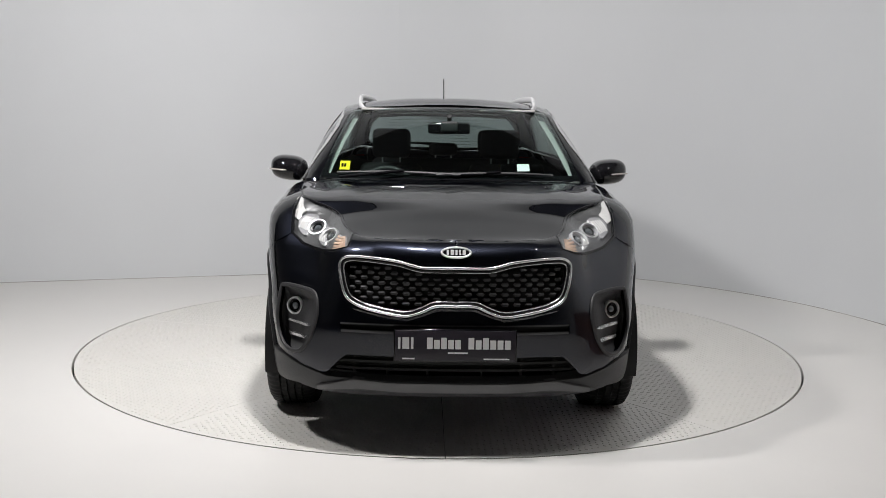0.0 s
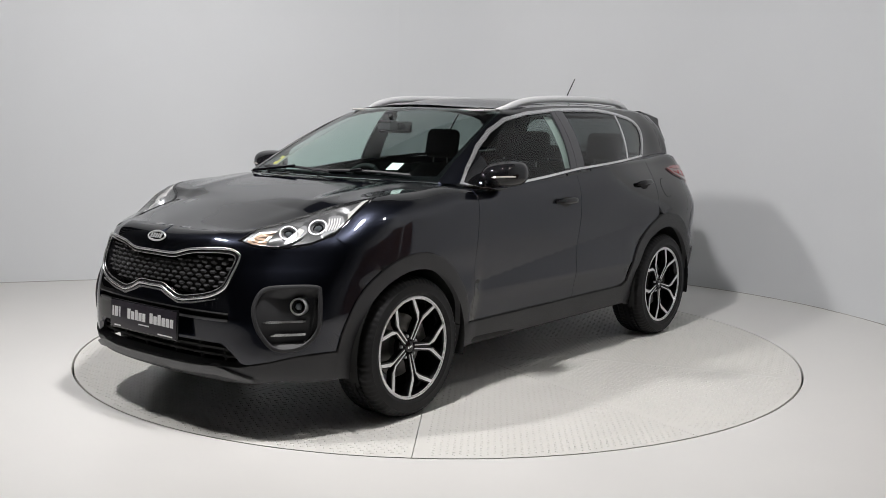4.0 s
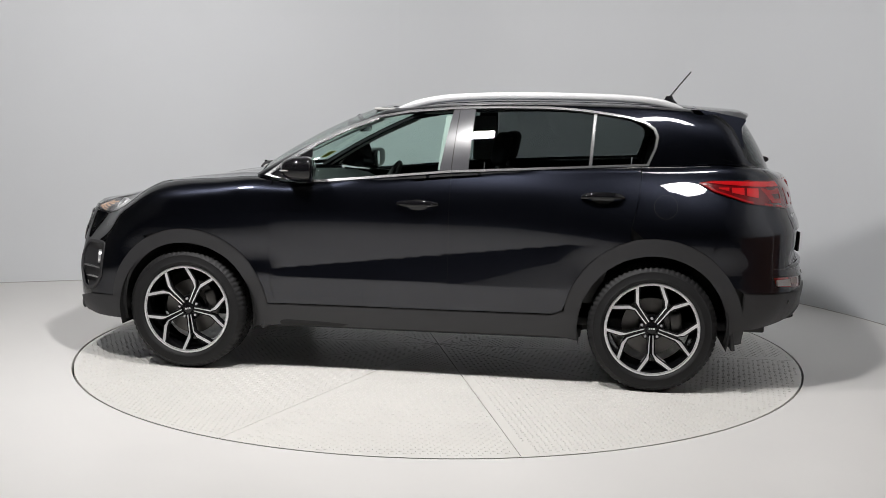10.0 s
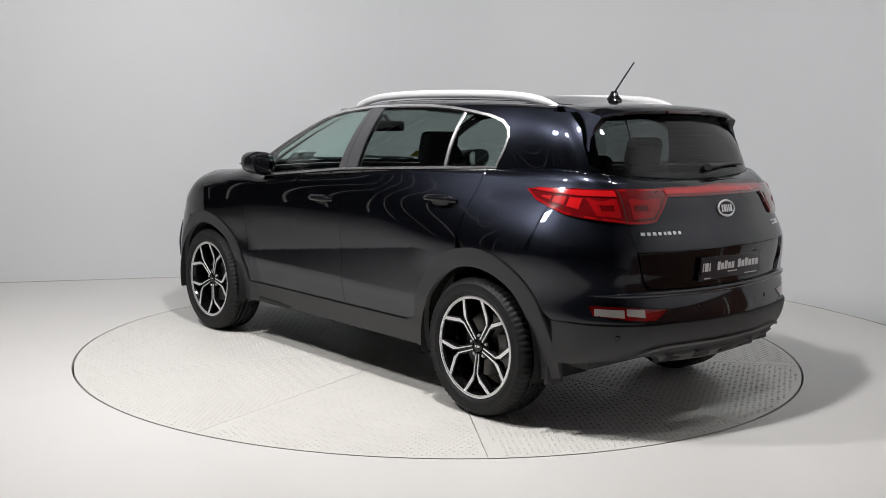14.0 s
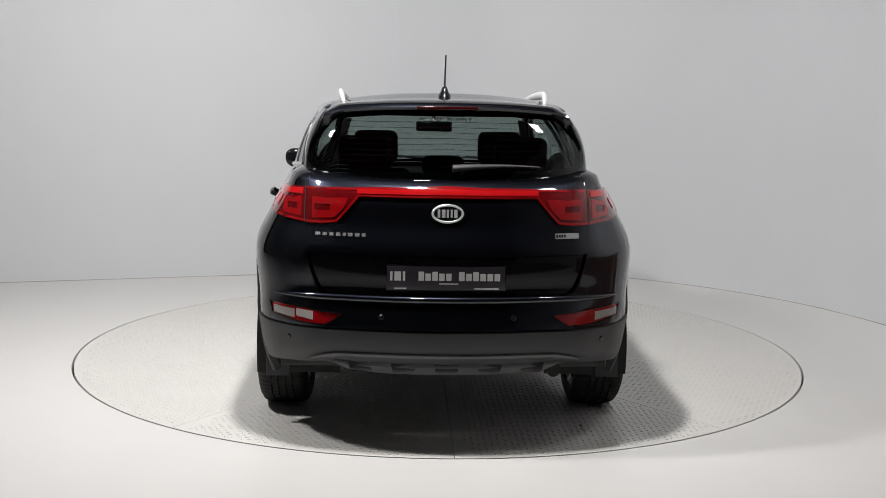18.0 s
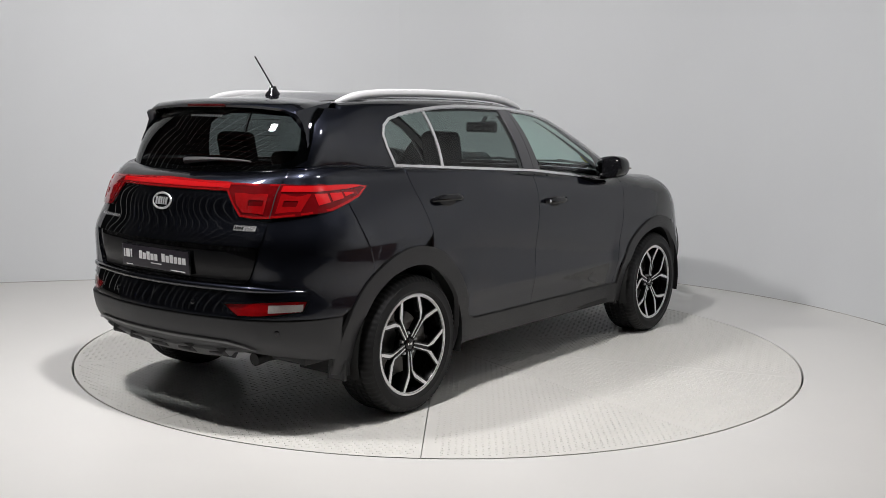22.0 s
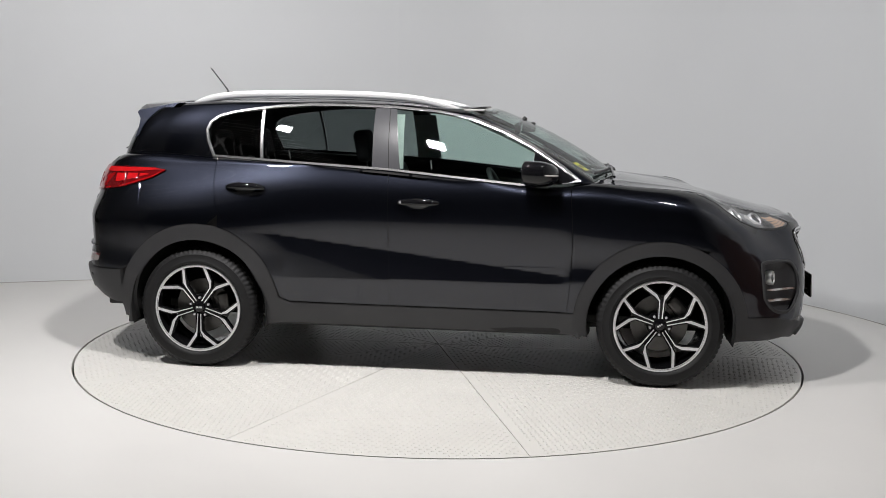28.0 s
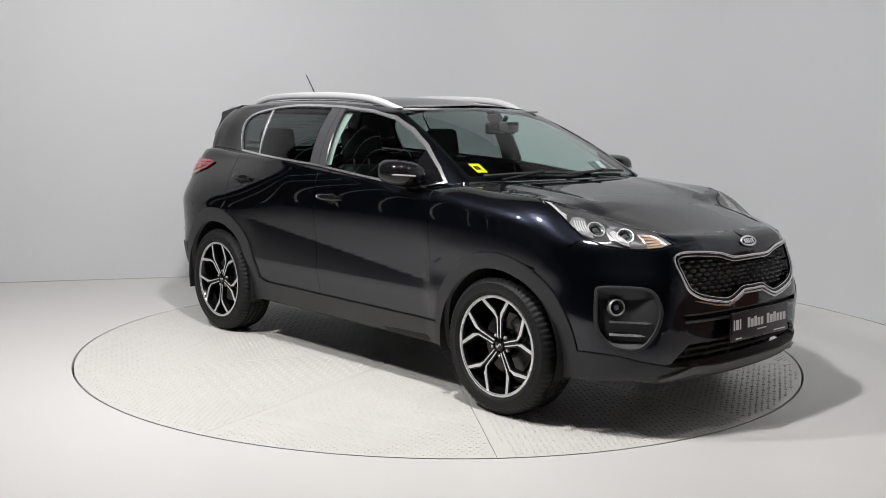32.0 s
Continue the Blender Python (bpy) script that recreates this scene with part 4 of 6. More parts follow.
    panel("slot_strip", "skid", bumper, wall, bar, both=True, offset=-0.001, skirt=0.02)
    # grille
    gh = on_front(GRILLE)
    gh[0], gh[-1] = (S_NOSE, 0.668), (S_NOSE, 0.837)
    dark = panel("grille", "dark", car, wall, to_mid(inset(gh, -0.008)), "black honeycomb grille in a chrome frame", both=True, offset=-0.055, skirt=0)

    def band(d0, d1):
        a = on_front(shrink_open(GRILLE, d0))
        b = on_front(shrink_open(GRILLE, d1))
        a[0], a[-1] = (S_NOSE, a[0][1]), (S_NOSE, a[-1][1])
        b[0], b[-1] = (S_NOSE, b[0][1]), (S_NOSE, b[-1][1])
        return a + b[::-1]

    def ring_path(d):
        path = round_open(shrink_open(GRILLE, d), 5)
        pts = []
        for y, z in path:
            u, v = on_front([(y, z)])[0] if y > 0.02 else (S_NOSE - y, z)
            q, n = normals_of(wall, np.array(u), np.array(v), 1e-3, 1e-3)
            pts.append(Vector(q + n * 0.006))
        return pts[:-1] + [Vector((a.x, -a.y, a.z)) for a in pts[::-1]][:-1]

    def ring_tube(name, d, r, mat, label="", lift=0.0):
        pts = ring_path(d)
        n = len(pts)
        bm = bmesh.new()
        rows = []
        for i, a in enumerate(pts):
            t = (pts[(i + 1) % n] - pts[i - 1]).normalized()
            out = Vector((1, 0, 0))
            w = out.cross(t).normalized()
            rows.append([bm.verts.new(a + w * (r * math.cos(b)) + out * (r * 0.8 * math.sin(b) + lift)) for b in np.linspace(0, 2 * math.pi, 11)[:-1]])
        for i in range(n):
            a, b = rows[i], rows[(i + 1) % n]
            for k in range(10):
                bm.faces.new((a[k], a[(k + 1) % 10], b[(k + 1) % 10], b[k]))
        bmesh.ops.recalc_face_normals(bm, faces=bm.faces)
        part(name, bm, mat, dark, label)

    ring_tube("chrome_frame", 0.003, 0.0062, "chrome", "bright chrome grille frame")
    ring_tube("frame_inner", 0.014, 0.005, "gloss", lift=-0.004)
    ring_tube("frame_ring", 0.021, 0.0026, "chrome", lift=-0.006)
    panel("frame_back", "gloss", dark, wall, band(0.0, 0.024), both=True, offset=-0.010, skirt=0.03, cell=(0.012, 0.012))
    lowb = on_front([(0.0, 0.652), (0.08, 0.652), (0.14, 0.628), (0.21, 0.606), (0.30, 0.616), (0.42, 0.642), (0.45, 0.652), (0.42, 0.647), (0.30, 0.624), (0.21, 0.615), (0.14, 0.637), (0.085, 0.660), (0.0, 0.660)])
    lowb[0], lowb[-1] = (S_NOSE, 0.652), (S_NOSE, 0.660)
    panel("chrome_under_strip", "chrome", dark, wall, lowb, both=True, offset=0.006, skirt=0.01, cell=(0.015, 0.015))
    # honeycomb lozenges
    vs = [(-0.019, 0, 0), (-0.011, 0.0085, 0.004), (0.011, 0.0085, 0.004), (0.019, 0, 0), (0.011, -0.0085, 0.004), (-0.011, -0.0085, 0.004), (-0.010, 0.001, 0.014), (0.010, 0.001, 0.014)]
    fs = [(0, 6, 1), (1, 6, 7, 2), (2, 7, 3), (3, 7, 4), (4, 7, 6, 5), (5, 6, 0), (0, 1, 2, 3, 4, 5)]
    me = bpy.data.meshes.new("grille_lozenge")
    me.from_pydata(vs, [], fs)
    inner = shrink_open(GRILLE, 0.030)
    full = inner + [(-y, z) for y, z in inner[::-1]]
    for r in range(12):
        z = 0.634 + r * 0.0222
        for c in range(-10, 11):
            y = (c + (0.5 if r % 2 else 0)) * 0.0545
            if inside(np.array([[y, z]]), full)[0]:
                u, v = on_front([(abs(y), z)])[0] if abs(y) > 0.02 else (S_NOSE - abs(y), z)
                ob = link("grille_lozenge", me, "grille", dark)
                ob.matrix_basis = seat_on(wall, u, v, lift=-0.030, side=1 if y >= 0 else -1)
    # badge: a plain oval with bars
    m = seat_on(wall, S_NOSE - 0.003, 0.899, lift=0.004)
    m.translation.y = 0
    badge(m, 0.068, 0.029)
    # fog lamps
    for sd in (1, -1):
        h = rim("fog_housing", fog, 0.0105, "clad", car, "dark grey fog lamp surround with chrome blades", sd, 0.002)
        panel("recess", "clad", h, fog_bowl, inset(fog, 0.002), "", sd, skirt=0, cell=(0.012, 0.012))
        mm = seat_on(fog_bowl, 2.020, 0.627, lift=0.012, side=sd)
        q = mm.to_3x3() @ Vector((0, 0, 1))
        axis = (q * 0.3 + Vector((0.95, 0.25 * sd, 0.0)) * 0.7).normalized()
        lamp_round(h, Matrix.Translation(mm.translation) @ axis.to_track_quat("Z", "Y").to_matrix().to_4x4(), 0.041, "fog_lamp")
        for z, s0, s1 in ((0.555, 2.194, 1.980), (0.493, 2.161, 1.980)):
            b = [(s0, z - 0.001), (s0 - 0.03, z + 0.007), (s1, z + 0.005), (s1, z - 0.006), (s0 - 0.03, z - 0.005)]
            panel("chrome_blade", "chrome", h, fog_bowl, b, "", sd, offset=0.016, skirt=0.02, cell=(0.02, 0.02))
    # headlamps
    up = [(s, float(belt(s)) - 0.0005) for s in np.linspace(S_TIP, S_IN, 26)]
    lamp = inset(LAMP_LOW + up, GAP)
    for sd in (1, -1):
        h = panel("headlamp", "housing", car, lamp_bed, lamp, "clear headlamp with twin projectors and amber reflector", sd, skirt=0, cell=(0.015, 0.015))
        panel("lens", "lens", h, wall, lamp, "", sd, offset=0.001, skirt=0.0, cell=(0.015, 0.015))
        rim("bezel", lamp, 0.008, "gloss", h, "", sd, -0.003)
        for (u, v), r, turn in (((2.115, 0.963), 0.047, 0.30), ((2.239, 0.942), 0.043, 0.30)):
            mm = seat_on(lamp_bed, u, v, lift=0.012, side=sd)
            q = mm.to_3x3() @ Vector((0, 0, 1))
            axis = (q * (1 - turn) + Vector((0.93, 0.28 * sd, 0.06)) * turn).normalized()
            m2 = Matrix.Translation(mm.translation - axis * 0.006) @ axis.to_track_quat("Z", "Y").to_matrix().to_4x4()
            lamp_round(h, m2, r, "projector")
        # ribbed reflectors beside the projectors, and the white side wedge
        for k, w in enumerate((((2.070, 1.004), (1.968, 1.009), (1.972, 0.964), (2.004, 0.945), (2.050, 0.936)), ((2.215, 0.968), (2.173, 0.960), (2.150, 0.930), (2.173, 0.909), (2.205, 0.903)))):
            panel("reflector", "silver", h, lamp_bed, inset(round_poly(list(w), 3), 0.001), "silver ribbed reflector", sd, offset=0.012, skirt=0.012, cell=(0.02, 0.02))
            (a, b, c, d, e) = w
            for i in range(5):
                f0 = (i + 0.5) / 5.5
                hi_p = (a[0] + (b[0] - a[0]) * f0, a[1] + (b[1] - a[1]) * f0 - 0.010)
                lo_p = (e[0] + (c[0] - e[0]) * f0, e[1] + (d[1] - e[1]) * min(1, f0 * 1.5) + 0.012)
                rib = [(hi_p[0] + 0.004, hi_p[1]), (hi_p[0] - 0.004, hi_p[1]), (lo_p[0] - 0.004, lo_p[1]), (lo_p[0] + 0.004, lo_p[1])]
                panel("rib", "white_lens", h, lamp_bed, rib, "", sd, offset=0.0145, skirt=0.003, cell=(0.03, 0.03))
        w2 = [(1.920, 1.027), (1.711, 1.072), (1.610, 1.080), (1.650, 1.066), (1.888, 0.996), (1.938, 0.987)]
        panel("side_marker", "white_lens", h, lamp_bed, w2, "", sd, offset=0.008, skirt=0.008, cell=(0.02, 0.02))
        panel("inner_reflector", "silver", h, lamp_bed, [(2.374, 0.910), (2.265, 0.890), (2.315, 0.956), (2.369, 0.944)], "silver turn signal reflector with amber fins", sd, offset=0.005, skirt=0.005, cell=(0.02, 0.02))
        for i in range(5):
            f0 = i / 4.6
            a, b = (2.370 - 0.002 * i, 0.913 + 0.030 * f0), (2.275 + 0.036 * f0, 0.895 + 0.056 * f0)
            panel("amber_fin", "amber", h, lamp_bed, [a, b, (b[0], b[1] + 0.0055), (a[0], a[1] + 0.0055)], "", sd, offset=0.012, skirt=0.006, cell=(0.03, 0.03))


def fog_bowl(u, v):
    """The hollow behind the fog lamp surround, deepest towards the wheel."""
    p, n = normals_of(wall, np.asarray(u, float), np.asarray(v, float), 1e-3, 1e-3)
    k = np.clip((2.238 - np.asarray(u, float)) / 0.16, 0, 1)
    e = np.clip((np.asarray(u, float) - 1.908) / 0.03, 0.25, 1)
    w = np.clip(np.minimum(0.712 - np.asarray(v, float), np.asarray(v, float) - 0.42) / 0.04, 0.1, 1)
    return p - n * (0.004 + 0.040 * k * k * (3 - 2 * k) * e * w)[..., None]


def lamp_bed(u, v):
    """The bed of the headlamp, a little under its lens, shallow at the edges."""
    u, v = np.asarray(u, float), np.asarray(v, float)
    p, n = normals_of(wall, u, v, 1e-3, 1e-3)
    k = np.clip((belt(u) - v) / 0.03, 0, 1) * np.clip((u - S_TIP) / 0.4, 0, 1) * np.clip((S_IN + 0.01 - u) / 0.06, 0, 1)
    return p - n * (0.005 + 0.026 * k)[..., None]


def rim(name, poly, r, mat, parent, label, side, lift):
    """A rounded band along a closed outline on the wall."""
    pts, ns = [], []
    for u, v in poly:
        p, n = normals_of(wall, np.array(u), np.array(v), 1e-3, 1e-3)
        pts.append(Vector(p + n * lift))
        ns.append(Vector(n))
    bm = bmesh.new()
    rows, m = [], len(pts)
    for i in range(m):
        t = (pts[(i + 1) % m] - pts[i - 1]).normalized()
        w = ns[i].cross(t).normalized()
        rows.append([bm.verts.new(pts[i] + w * (r * math.cos(a)) + ns[i] * (r * 0.75 * math.sin(a))) for a in np.linspace(0, 2 * math.pi, 9)[:-1]])
    for i in range(m):
        a, b = rows[i], rows[(i + 1) % m]
        for k in range(8):
            bm.faces.new((a[k], a[(k + 1) % 8], b[(k + 1) % 8], b[k]))
    if side < 0:
        for v in bm.verts:
            v.co.y = -v.co.y
    bmesh.ops.recalc_face_normals(bm, faces=bm.faces)
    return part(name, bm, mat, parent, label)


def round_open(path, n):
    """A smooth line through the points, from the first to the last."""
    P = [np.array(p, float) for p in path]
    out = []
    for i in range(len(P) - 1):
        p0, p1, p2, p3 = P[max(i - 1, 0)], P[i], P[i + 1], P[min(i + 2, len(P) - 1)]
        m1, m2 = (p2 - p0) / 2, (p3 - p1) / 2
        for j in range(n):
            t = j / n
            out.append(tuple((2 * t ** 3 - 3 * t ** 2 + 1) * p1 + (t ** 3 - 2 * t ** 2 + t) * m1 + (-2 * t ** 3 + 3 * t ** 2) * p2 + (t ** 3 - t ** 2) * m2))
    return out + [tuple(P[-1])]


def shrink_open(path, d):
    """Moves a half outline, which starts and ends on the middle line, inwards by d."""
    P = [np.array(p, float) for p in path]
    out = []
    for i, p in enumerate(P):
        a = P[i - 1] if i else np.array((-P[1][0], P[1][1]))
        b = P[i + 1] if i + 1 < len(P) else np.array((-P[-2][0], P[-2][1]))
        t1, t2 = (p - a) / (np.linalg.norm(p - a) + 1e-9), (b - p) / (np.linalg.norm(b - p) + 1e-9)
        n = np.array((-t1[1], t1[0])) + np.array((-t2[1], t2[0]))
        n = n / max(np.linalg.norm(n), 1e-6)
        n = n / max(0.5, float(n @ np.array((-t1[1], t1[0]))))
        q = p + n * d
        if i in (0, len(P) - 1):
            q[0] = 0.0
        out.append((max(0.0, float(q[0])), float(q[1])))
    return out


def badge(m, rx, ry, parent=None):
    """An oval badge with a chrome rim and plain bars."""
    bm = bmesh.new()
    n = 40
    rings = []
    for k, z in ((1.0, 0.0), (1.0, 0.004), (0.93, 0.0065), (0.86, 0.004), (0.84, 0.003)):
        rings.append([bm.verts.new((rx * k * math.cos(2 * math.pi * i / n), (ry - rx * (1 - k)) * math.sin(2 * math.pi * i / n), z)) for i in range(n)])
    for a, b in zip(rings, rings[1:]):
        for i in range(n):
            bm.faces.new((a[i], a[(i + 1) % n], b[(i + 1) % n], b[i]))
    bm.faces.new(rings[-1])
    e = part("badge_rim", bm, "alloy", parent or car, "oval chrome badge")
    e.matrix_basis = m
    bm = bmesh.new()
    vs = [bm.verts.new((rx * 0.85 * math.cos(2 * math.pi * i / n), (ry - rx * 0.15) * math.sin(2 * math.pi * i / n), 0.0036)) for i in range(n)]
    bm.faces.new(vs)
    part("badge_field", bm, "gloss", e)
    for x0, x1 in ((-0.62, -0.46), (-0.36, -0.14), (-0.06, 0.08), (0.18, 0.30), (0.40, 0.60)):
        bm = bmesh.new()
        box(bm, x0 * rx, x1 * rx, -ry * 0.42, ry * 0.42, 0.0037, 0.006)
        part("badge_bar", bm, "alloy", e, smooth=False)
    return e


def lamp_round(parent, m, r, name):
    """A round lamp: silver ring, bowl and a clear lens."""
    fog = name == "fog_lamp"
    turn = pose(0, 0, 0, 90, 0, 0)
    spec = [("", [(r * 0.78, -0.030), (r * 0.78, 0.002), (r * 0.84, 0.008), (r * 0.95, 0.008), (r, 0.003), (r, -0.03)], "alloy"),
            ("_bowl", [(0.0005, -0.020), (r * 0.5, -0.017), (r * 0.79, -0.003)], "clad" if fog else "silver"),
            ("_collar", [(r * 0.40, -0.018), (r * 0.44, -0.001), (r * 0.52, -0.001), (r * 0.56, -0.018)], "gloss"),
            ("_lens", [(0.0005, 0.006), (r * 0.2, 0.005), (r * 0.36, -0.001), (r * 0.42, -0.010)], "projector")]
    for tail, prof, mat in spec:
        bm = lathe(prof, 36)
        bmesh.ops.transform(bm, matrix=turn, verts=bm.verts)
        part(name + tail, bm, mat, parent).matrix_basis = m


build_front()

# ---------------------------------------------------------------- car: tail
def build_tail():
    cen = lambda z: (S_TAIL, z)
    top = [(s, float(belt(s))) for s in np.linspace(GATE[0][0] - 0.002, S_TAIL, 14)]
    rec = on_rear([(0.612, 0.885), (0.59, 0.79), (0.565, 0.735), (0.535, 0.712), (0.30, 0.708)])
    poly = GATE[1:4] + rec[:1] + on_rear([(0.30, 0.884)]) + [cen(0.884), cen(1.205)] + top[::-1]
    gate = panel("tailgate", "paint", car, wall, inset(poly, 0.0015), "black tailgate with wide red lamp bar", both=True, cell=(0.025, 0.025))
    plate_rec = on_rear([(0.30, 0.882), (0.612, 0.882)]) + rec[1:] + [cen(0.708), cen(0.882)]
    panel("plate_recess", "gloss", gate, wall, plate_rec, "gloss black number plate recess", both=True, offset=-0.012, skirt=0.0, cell=(0.03, 0.03))
    # bumper
    kb = near(A_R, BUMP_R[-1])
    arc = A_R[kb:] if A_R[-1][0] < A_R[0][0] else A_R[kb::-1]
    arc = [a for a in arc if a[1] > 0.56]
    poly = BUMP_R + arc[1:] + [CLAD_R] + on_rear([(0.84, 0.56), (0.80, 0.557), (0.70, 0.555), (0.55, 0.555), (0.30, 0.555)]) + [cen(0.555), cen(0.704)] + on_rear([(0.30, 0.704)]) + GATE[::-1][:-2]
    poly = poly + on_rear([(0.636, 1.06), (0.70, 1.06), (0.76, 1.06)])
    ref = on_rear([(0.805, 0.648), (0.70, 0.645), (0.55, 0.630), (0.455, 0.622), (0.50, 0.590), (0.54, 0.566), (0.70, 0.575), (0.79, 0.592)])
    bump = panel("rear_bumper", "paint", car, wall, with_holes(inset(poly, GAP), [ref]), both=True, cell=(0.025, 0.025), skirt=0.02)
    low = [on_side([(-1.80, 0.36)])[0], on_side([(-1.815, 0.45)])[0], CLAD_R] + on_rear([(0.84, 0.556), (0.80, 0.553), (0.70, 0.551), (0.55, 0.551), (0.30, 0.551)]) + [cen(0.551), cen(0.37)] \
        + on_rear([(0.25, 0.37), (0.42, 0.38), (0.55, 0.40), (0.65, 0.385), (0.75, 0.37), (0.80, 0.36)])
    panel("bumper_cladding", "clad", bump, wall, low, "dark grey grained lower bumper", both=True, offset=0.008, skirt=0.06)
    sk = on_rear([(0.0, 0.455), (0.30, 0.455), (0.48, 0.452), (0.56, 0.435), (0.60, 0.415), (0.56, 0.425), (0.46, 0.441), (0.25, 0.443), (0.0, 0.443)])
    sk[0], sk[-1] = cen(0.455), cen(0.443)
    panel("skid_ridge", "skid", bump, wall, sk, both=True, offset=0.018, skirt=0.012)
    sk = on_rear([(0.0, 0.40), (0.40, 0.40), (0.50, 0.41), (0.44, 0.375), (0.30, 0.36), (0.0, 0.355)])
    sk[0], sk[-1] = cen(0.40), cen(0.355)
    panel("skid_plate", "skid", bump, wall, sk, both=True, offset=0.020, skirt=0.05)
    for y in (-0.38, -0.19, 0.0, 0.19, 0.38):
        bm = bmesh.new()
        box(bm, -0.045, 0.045, -0.062, 0.062, -0.022, 0.022, 0.008)
        for v in bm.verts:
            v.co.y *= 1.0 - 5.5 * (0.022 - v.co.z) * 0.9
        xr = float(wall(np.array(on_rear([(max(abs(y), 0.03), 0.40)])[0][0]), np.array(0.40))[0])
        part("skid_rib", bm, "clad", bump, "raised grey skid plate tooth").matrix_basis = pose(xr + 0.034, y, 0.374, 0, 18, 0)
    for sd in (1, -1):
        pts = []
        for y in np.linspace(0.0, 0.80, 26):
            u, v = on_rear([(y, 0.690)])[0] if y > 0.02 else (S_TAIL + y, 0.690)
            q, nn = normals_of(wall, np.array(u), np.array(v), 1e-3, 1e-3)
            q = q + nn * 0.0005
            pts.append((q[0], sd * q[1], q[2]))
        part("bumper_shoulder", tube(pts, [0.018] * 19 + [0.017, 0.015, 0.013, 0.010, 0.007, 0.004, 0.002], 14, 0.9), "paint", bump, "rounded upper edge of the rear bumper")
    for y, z in ((0.29, 0.615), (-0.29, 0.615), (0.70, 0.50), (-0.70, 0.50)):
        u, v = on_rear([(abs(y), z)])[0]
        m = seat_on(wall, u, v, lift=0.008 if z < 0.55 else 0.0, side=1 if y > 0 else -1)
        bm = lathe([(0.0005, 0.003), (0.009, 0.003), (0.0115, 0.0015), (0.0125, 0.0)], 20)
        bmesh.ops.transform(bm, matrix=pose(0, 0, 0, 90, 0, 0), verts=bm.verts)
        part("parking_sensor", bm, "gloss", bump).matrix_basis = m
    for sd in (1, -1):
        r = panel("reflector_lamp", "red", car, wall, inset(ref, 0.004), "red and white rear fog lamp", sd, offset=-0.004, skirt=0.01, cell=(0.02, 0.02))
        for y0, y1 in ((0.595, 0.672), (0.682, 0.785)) if sd > 0 else ((0.672, 0.790),):
            w = on_rear([(y0, 0.588), (y1, 0.600), (y1, 0.630), (y0, 0.625)])
            panel("white_lens", "reverse", r, wall, w, "ribbed clear reversing lens", sd, offset=-0.001, skirt=0.004, cell=(0.02, 0.02))
            for k in range(int((y1 - y0) / 0.014)):
                y = y0 + 0.010 + 0.014 * k
                panel("lens_rib", "reverse", r, wall, on_rear([(y, 0.594), (y + 0.004, 0.594), (y + 0.004, 0.624), (y, 0.623)]), "", sd, offset=0.0005, skirt=0.0015, cell=(0.05, 0.05))
        frame = ring_poly(inset(ref, -0.002), inset(ref, 0.005))
        panel("surround", "gloss", r, wall, frame, "", sd, offset=0.003, skirt=0.02, cell=(0.02, 0.02))
        # tail lamp
        t = panel("tail_lamp", "red_deep", car, wall, TAIL, "long red wraparound tail lamp", sd, offset=0.008, skirt=0.02, cell=(0.02, 0.02))
        ins = inset(TAIL, 0.010)
        edge = ring_poly(inset(TAIL, 0.001), ins)
        panel("outer_light", "red", t, wall, edge, "", sd, offset=0.011, skirt=0.004, cell=(0.02, 0.02))
        upb = on_side([(-1.60, 1.147), (-1.70, 1.138), (-1.80, 1.133)]) + on_rear([(0.74, 1.130), (0.645, 1.130), (0.645, 1.155), (0.74, 1.156)]) + on_side([(-1.80, 1.156), (-1.66, 1.155)])
        panel("light_guide", "red_glow", t, wall, upb, "", sd, offset=0.012, skirt=0.004, cell=(0.02, 0.02))
        for a, b, z0, z1 in ((-1.665, -1.72, 1.105, 1.122), (-1.735, -1.80, 1.085, 1.122), (-1.815, -1.875, 1.07, 1.120)):
            c = on_side([(a, z0 + 0.012), (b, z0), (b, z1), (a, z1)])
            panel("light_cell", "red_glow", t, wall, c, "", sd, offset=0.0115, skirt=0.003, cell=(0.02, 0.02))
        c = on_rear([(0.60, 1.03), (0.50, 1.035), (0.46, 1.075), (0.44, 1.12), (0.60, 1.12)])
        cc = on_rear([(0.59, 1.066), (0.52, 1.066), (0.52, 1.092), (0.59, 1.092)])
        panel("inner_light", "red", t, wall, ring_poly(c, cc), "", sd, offset=0.0115, skirt=0.003, cell=(0.02, 0.02))
        c = on_rear([(0.735, 1.045), (0.65, 1.035), (0.65, 1.12), (0.735, 1.12)])
        cc = on_rear([(0.715, 1.066), (0.668, 1.066), (0.668, 1.092), (0.715, 1.092)])
        panel("outer_cell", "red", t, wall, ring_poly(c, cc), "", sd, offset=0.0115, skirt=0.003, cell=(0.02, 0.02))
        c = on_rear([(0.634, 1.012), (0.630, 1.012), (0.630, 1.16), (0.634, 1.16)])
        panel("lamp_seam", "gap", t, wall, c, "", sd, offset=0.0125, skirt=0, cell=(0.02, 0.02))
    bar = [cen(1.128)] + on_rear([(0.20, 1.128), (0.40, 1.128), (0.40, 1.165), (0.20, 1.167)]) + [cen(1.168)]
    panel("light_bar", "red", gate, wall, bar, "slim red light bar across the tailgate", both=True, offset=0.011, skirt=0.015)
    bar = [cen(1.138)] + on_rear([(0.20, 1.138), (0.40, 1.138), (0.40, 1.156), (0.20, 1.157)]) + [cen(1.158)]
    panel("light_bar_core", "red_glow", gate, wall, bar, "", both=True, offset=0.014, skirt=0.004)
    m = seat_on(wall, S_TAIL + 0.003, 1.064, lift=0.003)
    m.translation.y = 0.004
    badge(m, 0.071, 0.043)
